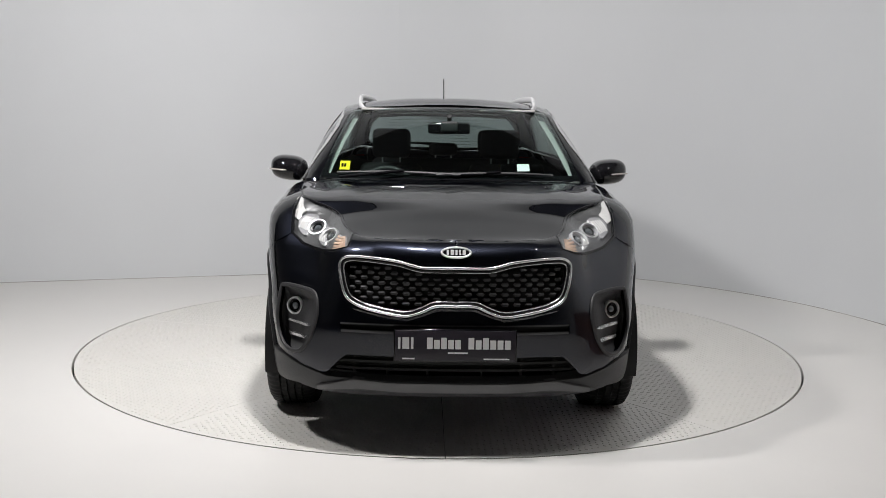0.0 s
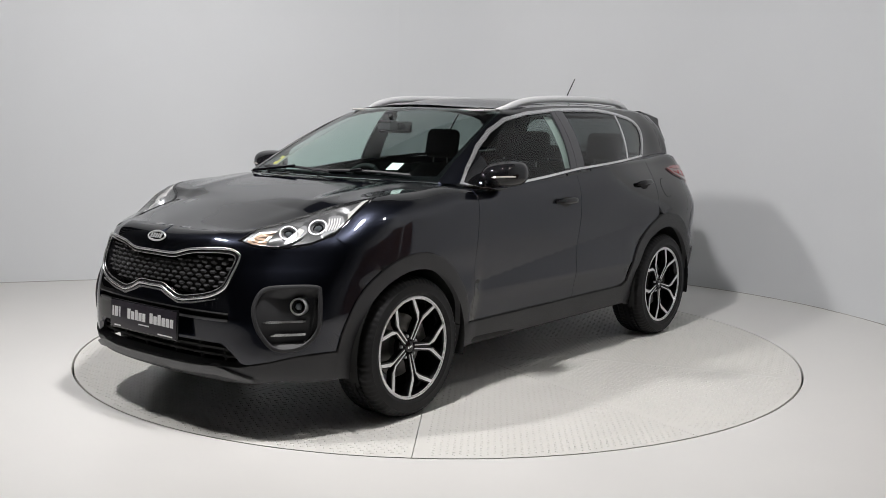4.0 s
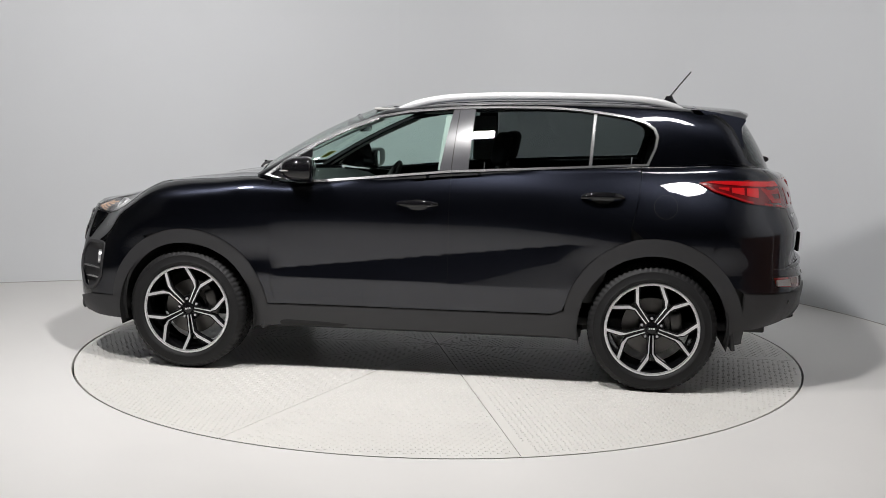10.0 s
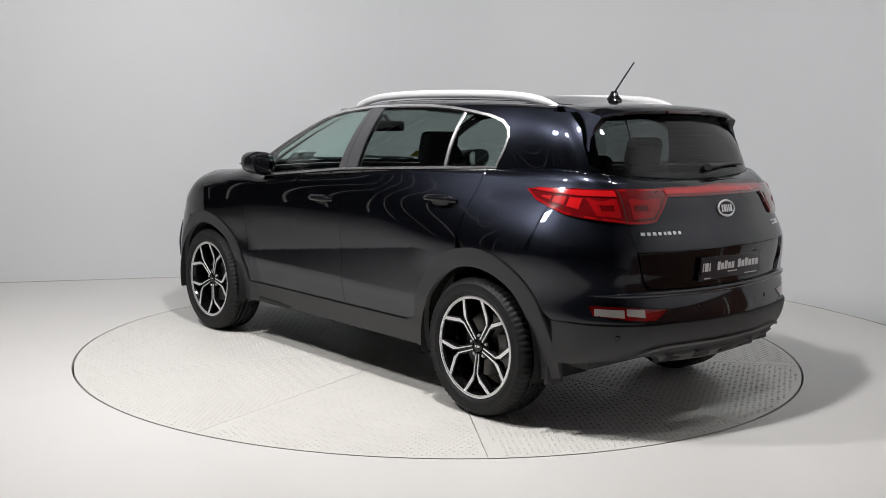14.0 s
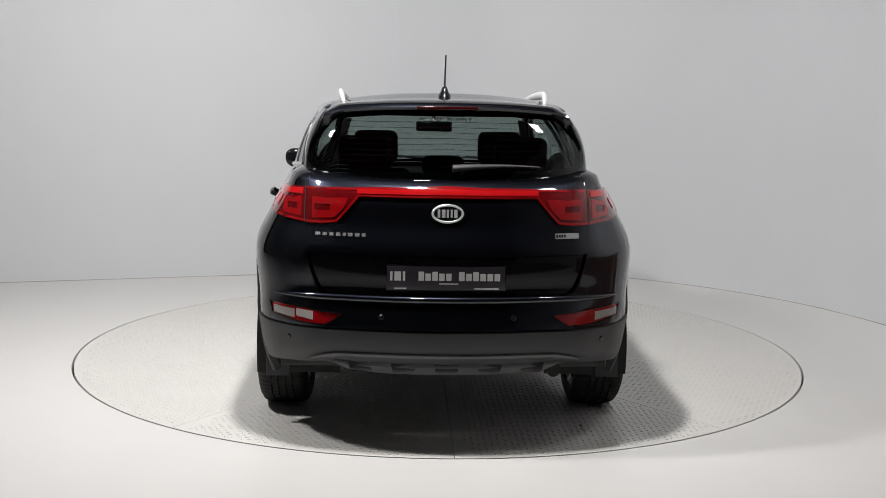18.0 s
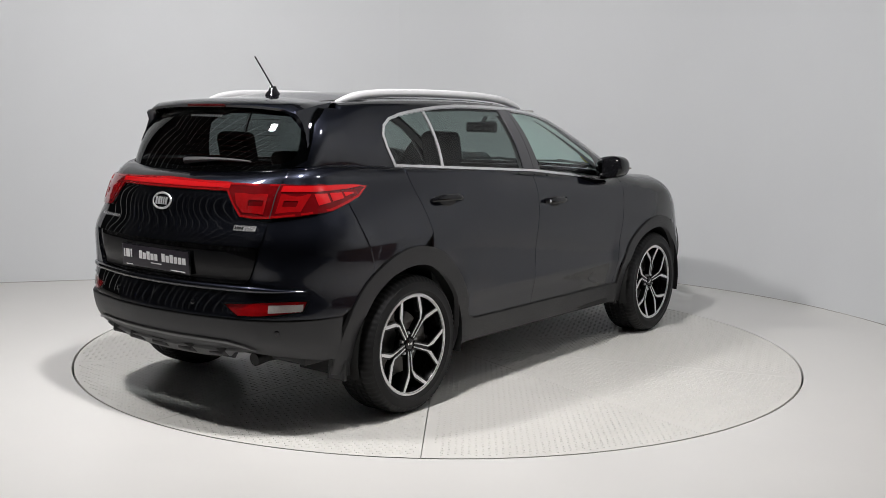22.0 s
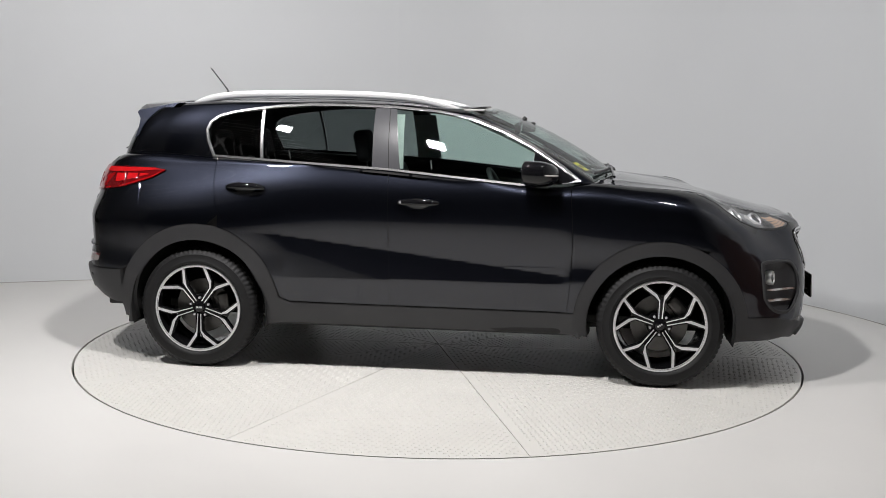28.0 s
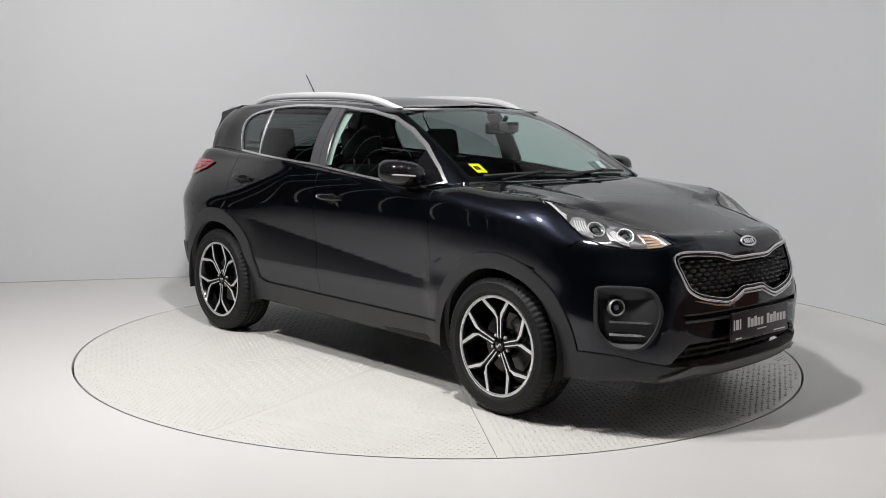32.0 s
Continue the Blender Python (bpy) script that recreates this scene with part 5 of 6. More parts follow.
    # lettering as plain bars, and the small plaque
    xs = [(0.585, 0.560), (0.553, 0.530), (0.523, 0.500), (0.493, 0.470), (0.463, 0.445), (0.440, 0.415), (0.408, 0.385), (0.378, 0.358)]
    for y0, y1 in xs:
        c = on_rear([(y0, 0.959), (y1 + 0.004, 0.959), (y1 + 0.004, 0.973), (y0, 0.973)])
        panel("name_bar", "chrome", gate, wall, c, "", 1, offset=0.003, skirt=0.003, cell=(0.05, 0.05))
    c = on_rear([(0.475, 0.955), (0.585, 0.955), (0.585, 0.978), (0.475, 0.978)])
    pl = panel("name_plaque", "chrome", car, wall, c, "small silver name plaque", -1, offset=0.003, skirt=0.003, cell=(0.05, 0.05))
    for y0 in (0.48, 0.492, 0.504, 0.516):
        c = on_rear([(y0, 0.961), (y0 + 0.008, 0.961), (y0 + 0.008, 0.972), (y0, 0.972)])
        panel("plaque_bar", "gloss", pl, wall, c, "", -1, offset=0.0042, skirt=0, cell=(0.05, 0.05))
    # plates
    plate("number_plate", Matrix(((0, 0, -1, -2.193), (-1, 0, 0, 0.008), (0, 1, 0, 0.788), (0, 0, 0, 1))) @ pose(0, 0, 0, 2, 0, 0), car, 0.526, 0.115)
    plate("number_plate", Matrix(((0, 0, 1, 2.262), (1, 0, 0, 0.0), (0, 1, 0, 0.510), (0, 0, 0, 1))) @ pose(0, 0, 0, -3, 0, 0), car, 0.53, 0.142)
    # exhaust
    bm = tube([(-1.75, -0.50, 0.34), (-1.95, -0.50, 0.345), (-2.03, -0.50, 0.335)], 0.032, 14)
    part("exhaust_pipe", bm, "dark", car)
    bm = tube([(-1.6, 0.30, 0.36), (-1.95, 0.30, 0.38)], 0.09, 14, 0.6)
    part("silencer", bm, "dark", car)


def plate(name, m, parent, w, h):
    bm = bmesh.new()
    box(bm, -w / 2, w / 2, -h / 2, h / 2, 0, 0.012, 0.004)
    ob = part(name, bm, "gloss", parent, "black dealer plate with white marks")
    ob.matrix_basis = m
    bm = bmesh.new()
    box(bm, -w / 2 + 0.006, w / 2 - 0.006, -h / 2 + 0.006, h / 2 - 0.006, 0.0115, 0.0135, 0.001)
    part("plate_face", bm, "plate", ob)
    bars = [(-0.465, -0.445), (-0.43, -0.375), (-0.36, -0.34)]
    word = [(-0.23, 0.055), (0.105, 0.46)]
    y0, y1 = -0.10 * h, 0.25 * h
    for a, b in bars:
        bm = bmesh.new()
        box(bm, a * w, b * w, y0, y1, 0.0134, 0.0142)
        part("plate_bar", bm, "ink", ob, smooth=False)
    for a, b in word:
        n = 5 if b - a < 0.3 else 6
        for i in range(n):
            x0 = a + (b - a) * i / n
            x1 = x0 + (b - a) / n * 0.80
            bm = bmesh.new()
            box(bm, x0 * w, x1 * w, y0, y1 if i in (0, 2) else y1 - 0.07 * h, 0.0134, 0.0142)
            part("plate_bar", bm, "ink", ob, smooth=False)
    for a, b, c in ((-0.43, -0.33, -0.40), (0.23, 0.44, -0.40), (-0.06, 0.10, -0.22)):
        bm = bmesh.new()
        box(bm, a * w, b * w, (c - 0.02) * h, (c + 0.025) * h, 0.0134, 0.0142)
        part("plate_small_bar", bm, "ink", ob, smooth=False)


build_tail()

# ---------------------------------------------------------------- car: greenhouse
DLO = [(0.874, 1.139), (0.776, 1.216), (0.601, 1.328), (0.428, 1.416), (0.253, 1.482), (0.054, 1.517), (-0.221, 1.54), (-0.464, 1.547), (-0.708, 1.548), (-0.888, 1.538), (-1.047, 1.52), (-1.178, 1.5), (-1.269, 1.475), (-1.322, 1.438), (-1.341, 1.393), (-1.33, 1.329), (-1.289, 1.235), (-0.695, 1.206), (-0.208, 1.181), (0.257, 1.137), (0.542, 1.11), (0.764, 1.107)]


def build_glasshouse():
    dlo = on_glass(DLO)
    clear = inset(DLO, 0.0105)
    rear_out = on_back([(0.660, 1.245), (0.682, 1.28), (0.672, 1.36), (0.648, 1.44), (0.612, 1.52)])
    scr = [(2.40, 0.0), (2.43, 0.3), (2.47, 0.6), (2.54, 0.85), (2.58, 1.0)]
    outer = scr[::-1] + [(q, 0.0) for q in np.linspace(2.5, rear_out[0][0], 40)] + rear_out + [(rear_out[-1][0], 1.0)] + [(q, 1.0) for q in np.linspace(rear_out[-1][0] - 0.1, 2.7, 40)]
    sides = []
    glass_out = on_back([(0.30, 1.214), (0.52, 1.224), (0.610, 1.243), (0.645, 1.275), (0.637, 1.36), (0.608, 1.44), (0.572, 1.52), (0.30, 1.535)])
    for sd in (1, -1):
        side = panel("cabin_frame", "paint", car, house, with_holes(outer, [dlo]), "black pillars and roof side frame", sd, skirt=0.02, **G_EPS)
        sides.append(side)
        panel("chrome_window_trim", "chrome", side, house, ring_poly(on_glass(inset(DLO, -0.002)), on_glass(clear)), "satin chrome strip round the side windows", sd, offset=0.005, skirt=0.012, cell=(0.05, 0.025), eps=(0.01, 0.004))

        # panes and posts
        def pane(pts, mat, name="side_window"):
            panel(name, mat, side, house, on_glass(inset(pts, 0.001)), "", sd, offset=-0.006, skirt=0, **G_EPS)
        b1, b2, b3, b4 = ((-0.14, 1.16), (-0.20, 1.55)), ((-0.303, 1.16), (-0.322, 1.55)), ((-0.964, 1.2), (-0.988, 1.55)), ((-0.980, 1.2), (-1.003, 1.55))
        m1 = ((0.600, 1.05), (0.610, 1.40))
        pane(half(half(clear, *b1), *m1[::-1]), "glass")
        pane(half(clear, *m1), "gloss", "mirror_base_cover")
        pane(half(half(clear, *b2[::-1]), *b3), "tint")
        pane(half(clear, *b4[::-1]), "tint", "quarter_window")
        panel("centre_pillar", "pillar", side, house, on_glass(half(half(inset(DLO, 0.012), *b1[::-1]), *b2)), "satin black door pillar", sd, offset=0.001, skirt=0.012, **G_EPS)
        panel("pillar_gap", "gap", side, house, on_glass([(-0.232, 1.53), (-0.236, 1.53), (-0.212, 1.195), (-0.208, 1.195)]), "", sd, offset=0.0018, skirt=0, **G_EPS)
        panel("window_bar", "chrome", side, house, on_glass(half(half(inset(DLO, 0.010), *b3[::-1]), *b4)), "", sd, offset=0.000, skirt=0.012, **G_EPS)
        # rear window side frame
        frame = rear_out + glass_out[3:7][::-1] + on_back([(0.610, 1.243)])
        panel("tailgate_frame", "paint", side, house, frame, "", sd, offset=0.0, skirt=0.01, **G_EPS)
    # screens
    ws = [(0, 0.02), (1, 0.02), (1.6, 0.015), (2.36, 0.02), (2.40, 0.3), (2.44, 0.6), (2.51, 0.85), (2.50, 0.955), (1.0, 0.962), (0, 0.962)]
    panel("windscreen", "glass", car, house, ws, "raked clear windscreen with a dark top band", both=True, offset=-0.003, skirt=0, **G_EPS)
    band = [(0, 0.925), (1.0, 0.925), (2.33, 0.905), (2.29, 0.60), (2.25, 0.25), (2.18, 0.07), (1.0, 0.055), (0, 0.055), (0, 0.01), (1, 0.01), (1.6, 0.008), (2.38, 0.012), (2.42, 0.3), (2.46, 0.6), (2.53, 0.85), (2.55, 0.963), (1.0, 0.97), (0, 0.97)]
    panel("windscreen_border", "gloss", car, house, band, "", both=True, offset=-0.007, skirt=0, **G_EPS)
    rg = [(QN, glass_out[0][1])] + glass_out + [(QN, glass_out[-1][1])]
    panel("rear_window", "tint", car, house, rg, "dark tinted rear window with heater lines", both=True, offset=-0.002, skirt=0, **G_EPS)
    b_in = on_back([(0.30, 1.240), (0.50, 1.248), (0.59, 1.27), (0.605, 1.30), (0.595, 1.37), (0.565, 1.44), (0.535, 1.478), (0.30, 1.492)])
    n = len(b_in)
    kw = dict(both=True, offset=-0.006, skirt=0, cell=(0.05, 0.03), eps=(0.01, 0.004))
    rim_out = [(QN, glass_out[0][1])] + glass_out + [(QN, glass_out[-1][1])]
    rim_in = [(QN, b_in[0][1])] + b_in + [(QN, b_in[-1][1])]
    for i in range(n + 1):
        panel("rear_window_border", "gloss", car, house, [rim_out[i], rim_out[i + 1], rim_in[i + 1], rim_in[i]], "", **kw)
    for k in range(13):
        y0 = 0.125 - k * 0.019
        c = on_back([(abs(y0) + 0.006, 1.470), (abs(y0) - 0.006 if abs(y0) > 0.006 else 0.0005, 1.470), (abs(y0) - 0.006 if abs(y0) > 0.006 else 0.0005, 1.481), (abs(y0) + 0.006, 1.481)])
        panel("window_print", "housing", car, house, c, "", 1 if y0 > 0 else -1, offset=-0.0008, skirt=0, **G_EPS)
    for i in range(9):
        z = 1.265 + i * 0.025
        yw = 0.56 - 0.012 * i
        h = on_back([(0.02, z), (yw, z), (yw, z + 0.0018), (0.02, z + 0.0018)])
        h[0], h[3] = (QN, h[0][1]), (QN, h[3][1])
        panel("heater_line", "red_dark", car, house, h, "", both=True, offset=-0.005, skirt=0, **G_EPS)
    return sides


def half(poly, a, b):
    """The part of an outline to the right of the line from a to b."""
    d = lambda p: -((b[0] - a[0]) * (p[1] - a[1]) - (b[1] - a[1]) * (p[0] - a[0]))
    out = []
    for i in range(len(poly)):
        p, q = poly[i - 1], poly[i]
        if (d(p) >= 0) != (d(q) >= 0):
            t = d(p) / (d(p) - d(q))
            out.append((p[0] + t * (q[0] - p[0]), p[1] + t * (q[1] - p[1])))
        if d(q) >= 0:
            out.append(q)
    return out


SIDES = build_glasshouse()


# ---------------------------------------------------------------- car: dark plastic, shells and underside
def build_cladding():
    for sd in (1, -1):
        f = panel("wheel_arch_trim", "clad", car, wall, inset(A_F + A_FI[::-1], 0.001), "grained dark grey wheel arch trim", sd, offset=0.010, skirt=0.03, cell=(0.02, 0.02))
        r = panel("wheel_arch_trim", "clad", car, wall, inset(A_R + A_RI[::-1], 0.001), "grained dark grey wheel arch trim", sd, offset=0.010, skirt=0.03, cell=(0.02, 0.02))
        sill = on_side([(0.90, 0.262), (0.92, 0.33), (0.87, 0.396), (0.80, 0.394)]) + line(on_side([(0.70, 0.394)])[0], on_side([(-0.78, 0.402)])[0], 12) \
            + on_side([(-0.84, 0.425), (-0.90, 0.43), (-0.93, 0.34), (-0.925, 0.275)]) + line(on_side([(-0.80, 0.285)])[0], on_side([(0.80, 0.275)])[0], 12)
        s = panel("sill_trim", "clad", car, wall, sill, "grained dark grey sill trim", sd, offset=0.012, skirt=0.05, cell=(0.03, 0.02))
        # shell
        rear = [(x, z) for x, z in arch(RC, 0.412, 0.42, 0, 180)]
        front = [(x, z) for x, z in arch(FC, 0.412, 0.41, 0, 180)]
        sh = on_side(front) + on_side([(0.92, 0.27), (-0.93, 0.27)]) + on_side(rear) + on_side([(-1.80, 0.42), (-2.0, 0.44)]) + [(-2.25, 0.6), (-2.25, 1.12), (-1.9, 1.17)] + along_belt(-1.7, 1.5, 40, 0.06) \
            + [(1.9, 0.86), (1.95, 0.5), (1.9, 0.3)]
        panel("inner_shell", "dark", car, wall, sh, "", sd, offset=-0.024, skirt=0, cell=(0.05, 0.05))
        trim = on_side([(0.75, 0.45), (-1.0, 0.45), (-1.2, 0.92)]) + along_belt(-1.2, 0.75, 20, 0.035)
        panel("door_trim", "dash", car, wall, trim, "", sd, offset=-0.085, skirt=0, cell=(0.06, 0.05))
        # liners
        for cx in (FC, RC):
            bm = lathe([(0.02, sd * 0.50), (0.409, sd * 0.50), (0.409, sd * 0.900)], 40, a0=math.radians(-14), a1=math.radians(194))
            for v in bm.verts:
                v.co.x += cx
                v.co.z = 0.345 + v.co.z * (0.406 if cx > 0 else 0.418) / 0.409
            part("arch_liner", bm, "dark", car)
        # mud flaps
        for x, y0, y1, z0, z1, lean in ((0.885, 0.76, 0.850, 0.25, 0.40, 0.03), (-1.775, 0.74, 0.850, 0.24, 0.44, -0.02)):
            bm = bmesh.new()
            box(bm, x - 0.012, x + 0.012, min(sd * y0, sd * y1), max(sd * y0, sd * y1), z0, z1, 0.004)
            for v in bm.verts:
                v.co.x += lean * (z0 - v.co.z) / (z1 - z0)
            part("mud_flap", bm, "clad", car)
    panel("nose_shell", "dark", car, wall, [(S_NOSE, 0.24), (1.85, 0.28), (1.85, 0.90)] + [(s, float(belt(s)) - 0.05) for s in np.linspace(1.95, S_NOSE, 8)], both=True, offset=-0.12, skirt=0, cell=(0.06, 0.06))
    panel("tail_shell", "dark", car, wall, [(S_TAIL, 0.40), (-2.1, 0.44), (-2.1, 1.15), (S_TAIL, 1.15)], both=True, offset=-0.05, skirt=0, cell=(0.06, 0.06))
    bm = bmesh.new()
    box(bm, -1.72, 2.0, -0.62, 0.62, 0.27, 0.36, 0.03)
    box(bm, -0.95, 0.95, -0.84, 0.84, 0.26, 0.33, 0.03)
    part("underbody", bm, "dark", car)
    for x in (FC, RC):
        bm = tube([(x, -0.72, 0.345), (x, 0.72, 0.345)], 0.045, 10)
        part("axle", bm, "dark", car)


build_cladding()


# ---------------------------------------------------------------- car: cabin
def build_cabin():
    bm = bmesh.new()
    box(bm, -1.95, 1.2, -0.76, 0.76, 0.33, 0.38, 0.01)
    part("cabin_floor", bm, "dash", car)
    # dashboard
    bm = bmesh.new()
    rows = []
    for y in np.linspace(-0.74, 0.74, 30):
        hump = 0.035 * math.exp(-((y + 0.36) / 0.20) ** 2)
        fr = 1.05 - 0.22 * (abs(y) / 0.74) ** 2.5
        pr = [(fr, 1.125 - 0.02 * abs(y)), (0.80, 1.105 + hump * 0.6), (0.62, 1.085 + hump), (0.545, 1.05 + hump), (0.53, 0.98), (0.60, 0.80), (0.62, 0.55)]
        rows.append([bm.verts.new((x, y, z)) for x, z in pr])
    for a, b in zip(rows, rows[1:]):
        for i in range(len(a) - 1):
            bm.faces.new((a[i], a[i + 1], b[i + 1], b[i]))
    bmesh.ops.recalc_face_normals(bm, faces=bm.faces)
    part("dashboard", bm, "dash", car)
    # steering wheel, on the car's right
    m = pose(0.40, -0.37, 1.02, 0, 62, 0)
    bm = lathe([(0.172 + 0.0155 * math.cos(a), 0.0155 * math.sin(a)) for a in np.linspace(0, 2 * math.pi, 11)[:-1]], 44, close=True)
    bmesh.ops.transform(bm, matrix=pose(0, 0, 0, 90, 0, 0), verts=bm.verts)
    sw = part("steering_wheel", bm, "dash", car)
    sw.matrix_basis = m
    bm = bmesh.new()
    box(bm, -0.06, 0.055, -0.065, 0.065, -0.02, 0.02, 0.015)
    part("boss", bm, "dash", sw)
    for y0, y1, x0, x1 in ((0.05, 0.17, -0.018, 0.018), (-0.17, -0.05, -0.018, 0.018)):
        bm = bmesh.new()
        box(bm, x0, x1, y0, y1, -0.008, 0.008, 0.005)
        part("spoke", bm, "housing", sw)
    # seats
    def seat(name, x, y, w, back_z, rear=False):
        bm = bmesh.new()
        box(bm, x - 0.24, x + 0.27, y - w / 2, y + w / 2, 0.52, 0.66, 0.05)
        s = part(name, bm, "fabric", car)
        bm = bmesh.new()
        vs = box(bm, -0.07, 0.06, -w / 2, w / 2, 0, back_z, 0.05)
        for v in bm.verts:
            k = v.co.z / back_z
            v.co.y *= 1 - 0.18 * max(0, k - 0.5) * 2
        bmesh.ops.transform(bm, matrix=pose(x - 0.24, y, 0.60, 0, -18, 0), verts=bm.verts)
        part("backrest", bm, "fabric", s)
        return s

    def rest(s, x, y, z, w=0.25, h=0.19):
        bm = bmesh.new()
        box(bm, -0.045, 0.045, -w / 2, w / 2, 0, h, 0.04)
        bmesh.ops.transform(bm, matrix=pose(x, y, z, 0, -12, 0), verts=bm.verts)
        part("headrest", bm, "fabric", s)
        for d in (-0.06, 0.06):
            part("headrest_post", tube([(x + 0.01, y + d, z - 0.09), (x, y + d, z + 0.03)], 0.006, 8), "silver", s)

    for y in (-0.37, 0.37):
        s = seat("front_seat", 0.02, y, 0.50, 0.60)
        rest(s, -0.425, y, 1.205, 0.26, 0.20)
    s = seat("rear_seat", -0.86, 0, 1.30, 0.60)
    for y in (-0.40, 0.40):
        rest(s, -1.32, y, 1.19, 0.27, 0.20)
    rest(s, -1.32, 0.0, 1.19, 0.22, 0.10)
    # mirror, trims and headliner
    bm = bmesh.new()
    box(bm, 0.455, 0.49, -0.125, 0.125, 1.385, 1.455, 0.015)
    mr = part("inner_mirror", bm, "gloss", car)
    part("mirror_stem", tube([(0.47, 0, 1.44), (0.52, 0, 1.49)], 0.014, 8), "dash", mr)
    bm = bmesh.new()
    box(bm, 0.50, 0.58, -0.05, 0.05, 1.40, 1.46, 0.01)
    part("sensor_pod", bm, "dash", mr)
    for sd in (1, -1):
        panel("pillar_trim", "trim_grey", car, house, [(2.20, 0.10), (2.20, 0.4), (2.18, 0.9), (2.75, 0.9), (2.55, 0.5), (2.60, 0.05), (2.35, 0.03)], "light grey windscreen pillar trim", sd, offset=-0.045, skirt=0, **G_EPS)
        panel("centre_trim", "trim_grey", car, house, on_glass([(-0.15, 1.52), (-0.31, 1.52), (-0.30, 1.20), (-0.13, 1.20)]), "", sd, offset=-0.035, skirt=0, **G_EPS)
        panel("rear_trim", "dash", car, house, on_glass([(-1.34, 1.52), (-1.60, 1.52), (-1.80, 1.26), (-1.32, 1.26)]), "", sd, offset=-0.035, skirt=0, **G_EPS)
        bm = bmesh.new()
        box(bm, 0.12, 0.30, sd * 0.36 - 0.17, sd * 0.36 + 0.17, 1.52, 1.535, 0.006)
        part("sun_visor", bm, "headliner", car)
    xs = np.linspace(-1.70, 0.25, 20)
    edge = [(x, float(np.interp(x, RT_X, RT_Y)) - 0.01) for x in xs]
    panel("headliner", "headliner", car, roof_top, edge + [(0.27, 0.0), (-1.74, 0.0)], both=True, offset=-0.03, skirt=0, cell=(0.08, 0.08))
    # stickers
    c = on_screen([(0.615, 1.195), (0.557, 1.195), (0.557, 1.240), (0.615, 1.240)])
    st = panel("windscreen_sticker", "yellow", car, house, c, "square yellow sticker", -1, offset=-0.0065, skirt=0, **G_EPS)
    for y0 in (0.606, 0.590):
        c = on_screen([(y0, 1.208), (y0 - 0.012, 1.208), (y0 - 0.012, 1.226), (y0, 1.226)])
        panel("sticker_bar", "gloss", st, house, c, "", -1, offset=-0.0045, skirt=0, **G_EPS)
    c = on_screen([(0.37, 1.205), (0.44, 1.205), (0.44, 1.242), (0.37, 1.242)])
    panel("tax_paper", "paper", car, house, c, "white paper disc", 1, offset=-0.012, skirt=0, **G_EPS)
    c = on_screen([(0.28, 1.185), (0.52, 1.185), (0.52, 1.245), (0.28, 1.245)])
    panel("permit_holder", "tint", car, house, c, "", 1, offset=-0.015, skirt=0, **G_EPS)


build_cabin()

# ---------------------------------------------------------------- car: wheels
def prism(bm, pts, widths, y0, y1, yk=0.0):
    """A flat bar along pts (a to the viewer's right, b up) between depths y0 and y1; yk lifts it with the radius."""
    P = [Vector((p[0], p[1])) for p in pts]
    rows = []
    for i, p in enumerate(P):
        d = (P[min(i + 1, len(P) - 1)] - P[max(i - 1, 0)]).normalized()
        n = Vector((-d.y, d.x))
        w = widths[i] / 2
        k = yk * p.length
        l, r = p + n * w, p - n * w
        rows.append([bm.verts.new((-l.x, y0 + k, l.y)), bm.verts.new((-l.x, y1 + k, l.y)), bm.verts.new((-r.x, y1 + k, r.y)), bm.verts.new((-r.x, y0 + k, r.y))])
    fs = []
    for a, b in zip(rows, rows[1:]):
        for i in range(4):
            fs.append(bm.faces.new((a[i], b[i], b[(i + 1) % 4], a[(i + 1) % 4])))
    fs += [bm.faces.new(rows[0]), bm.faces.new(rows[-1][::-1])]
    bmesh.ops.recalc_face_normals(bm, faces=fs)


def pol(r, deg):
    a = math.radians(deg)
    return (r * math.cos(a), r * math.sin(a))


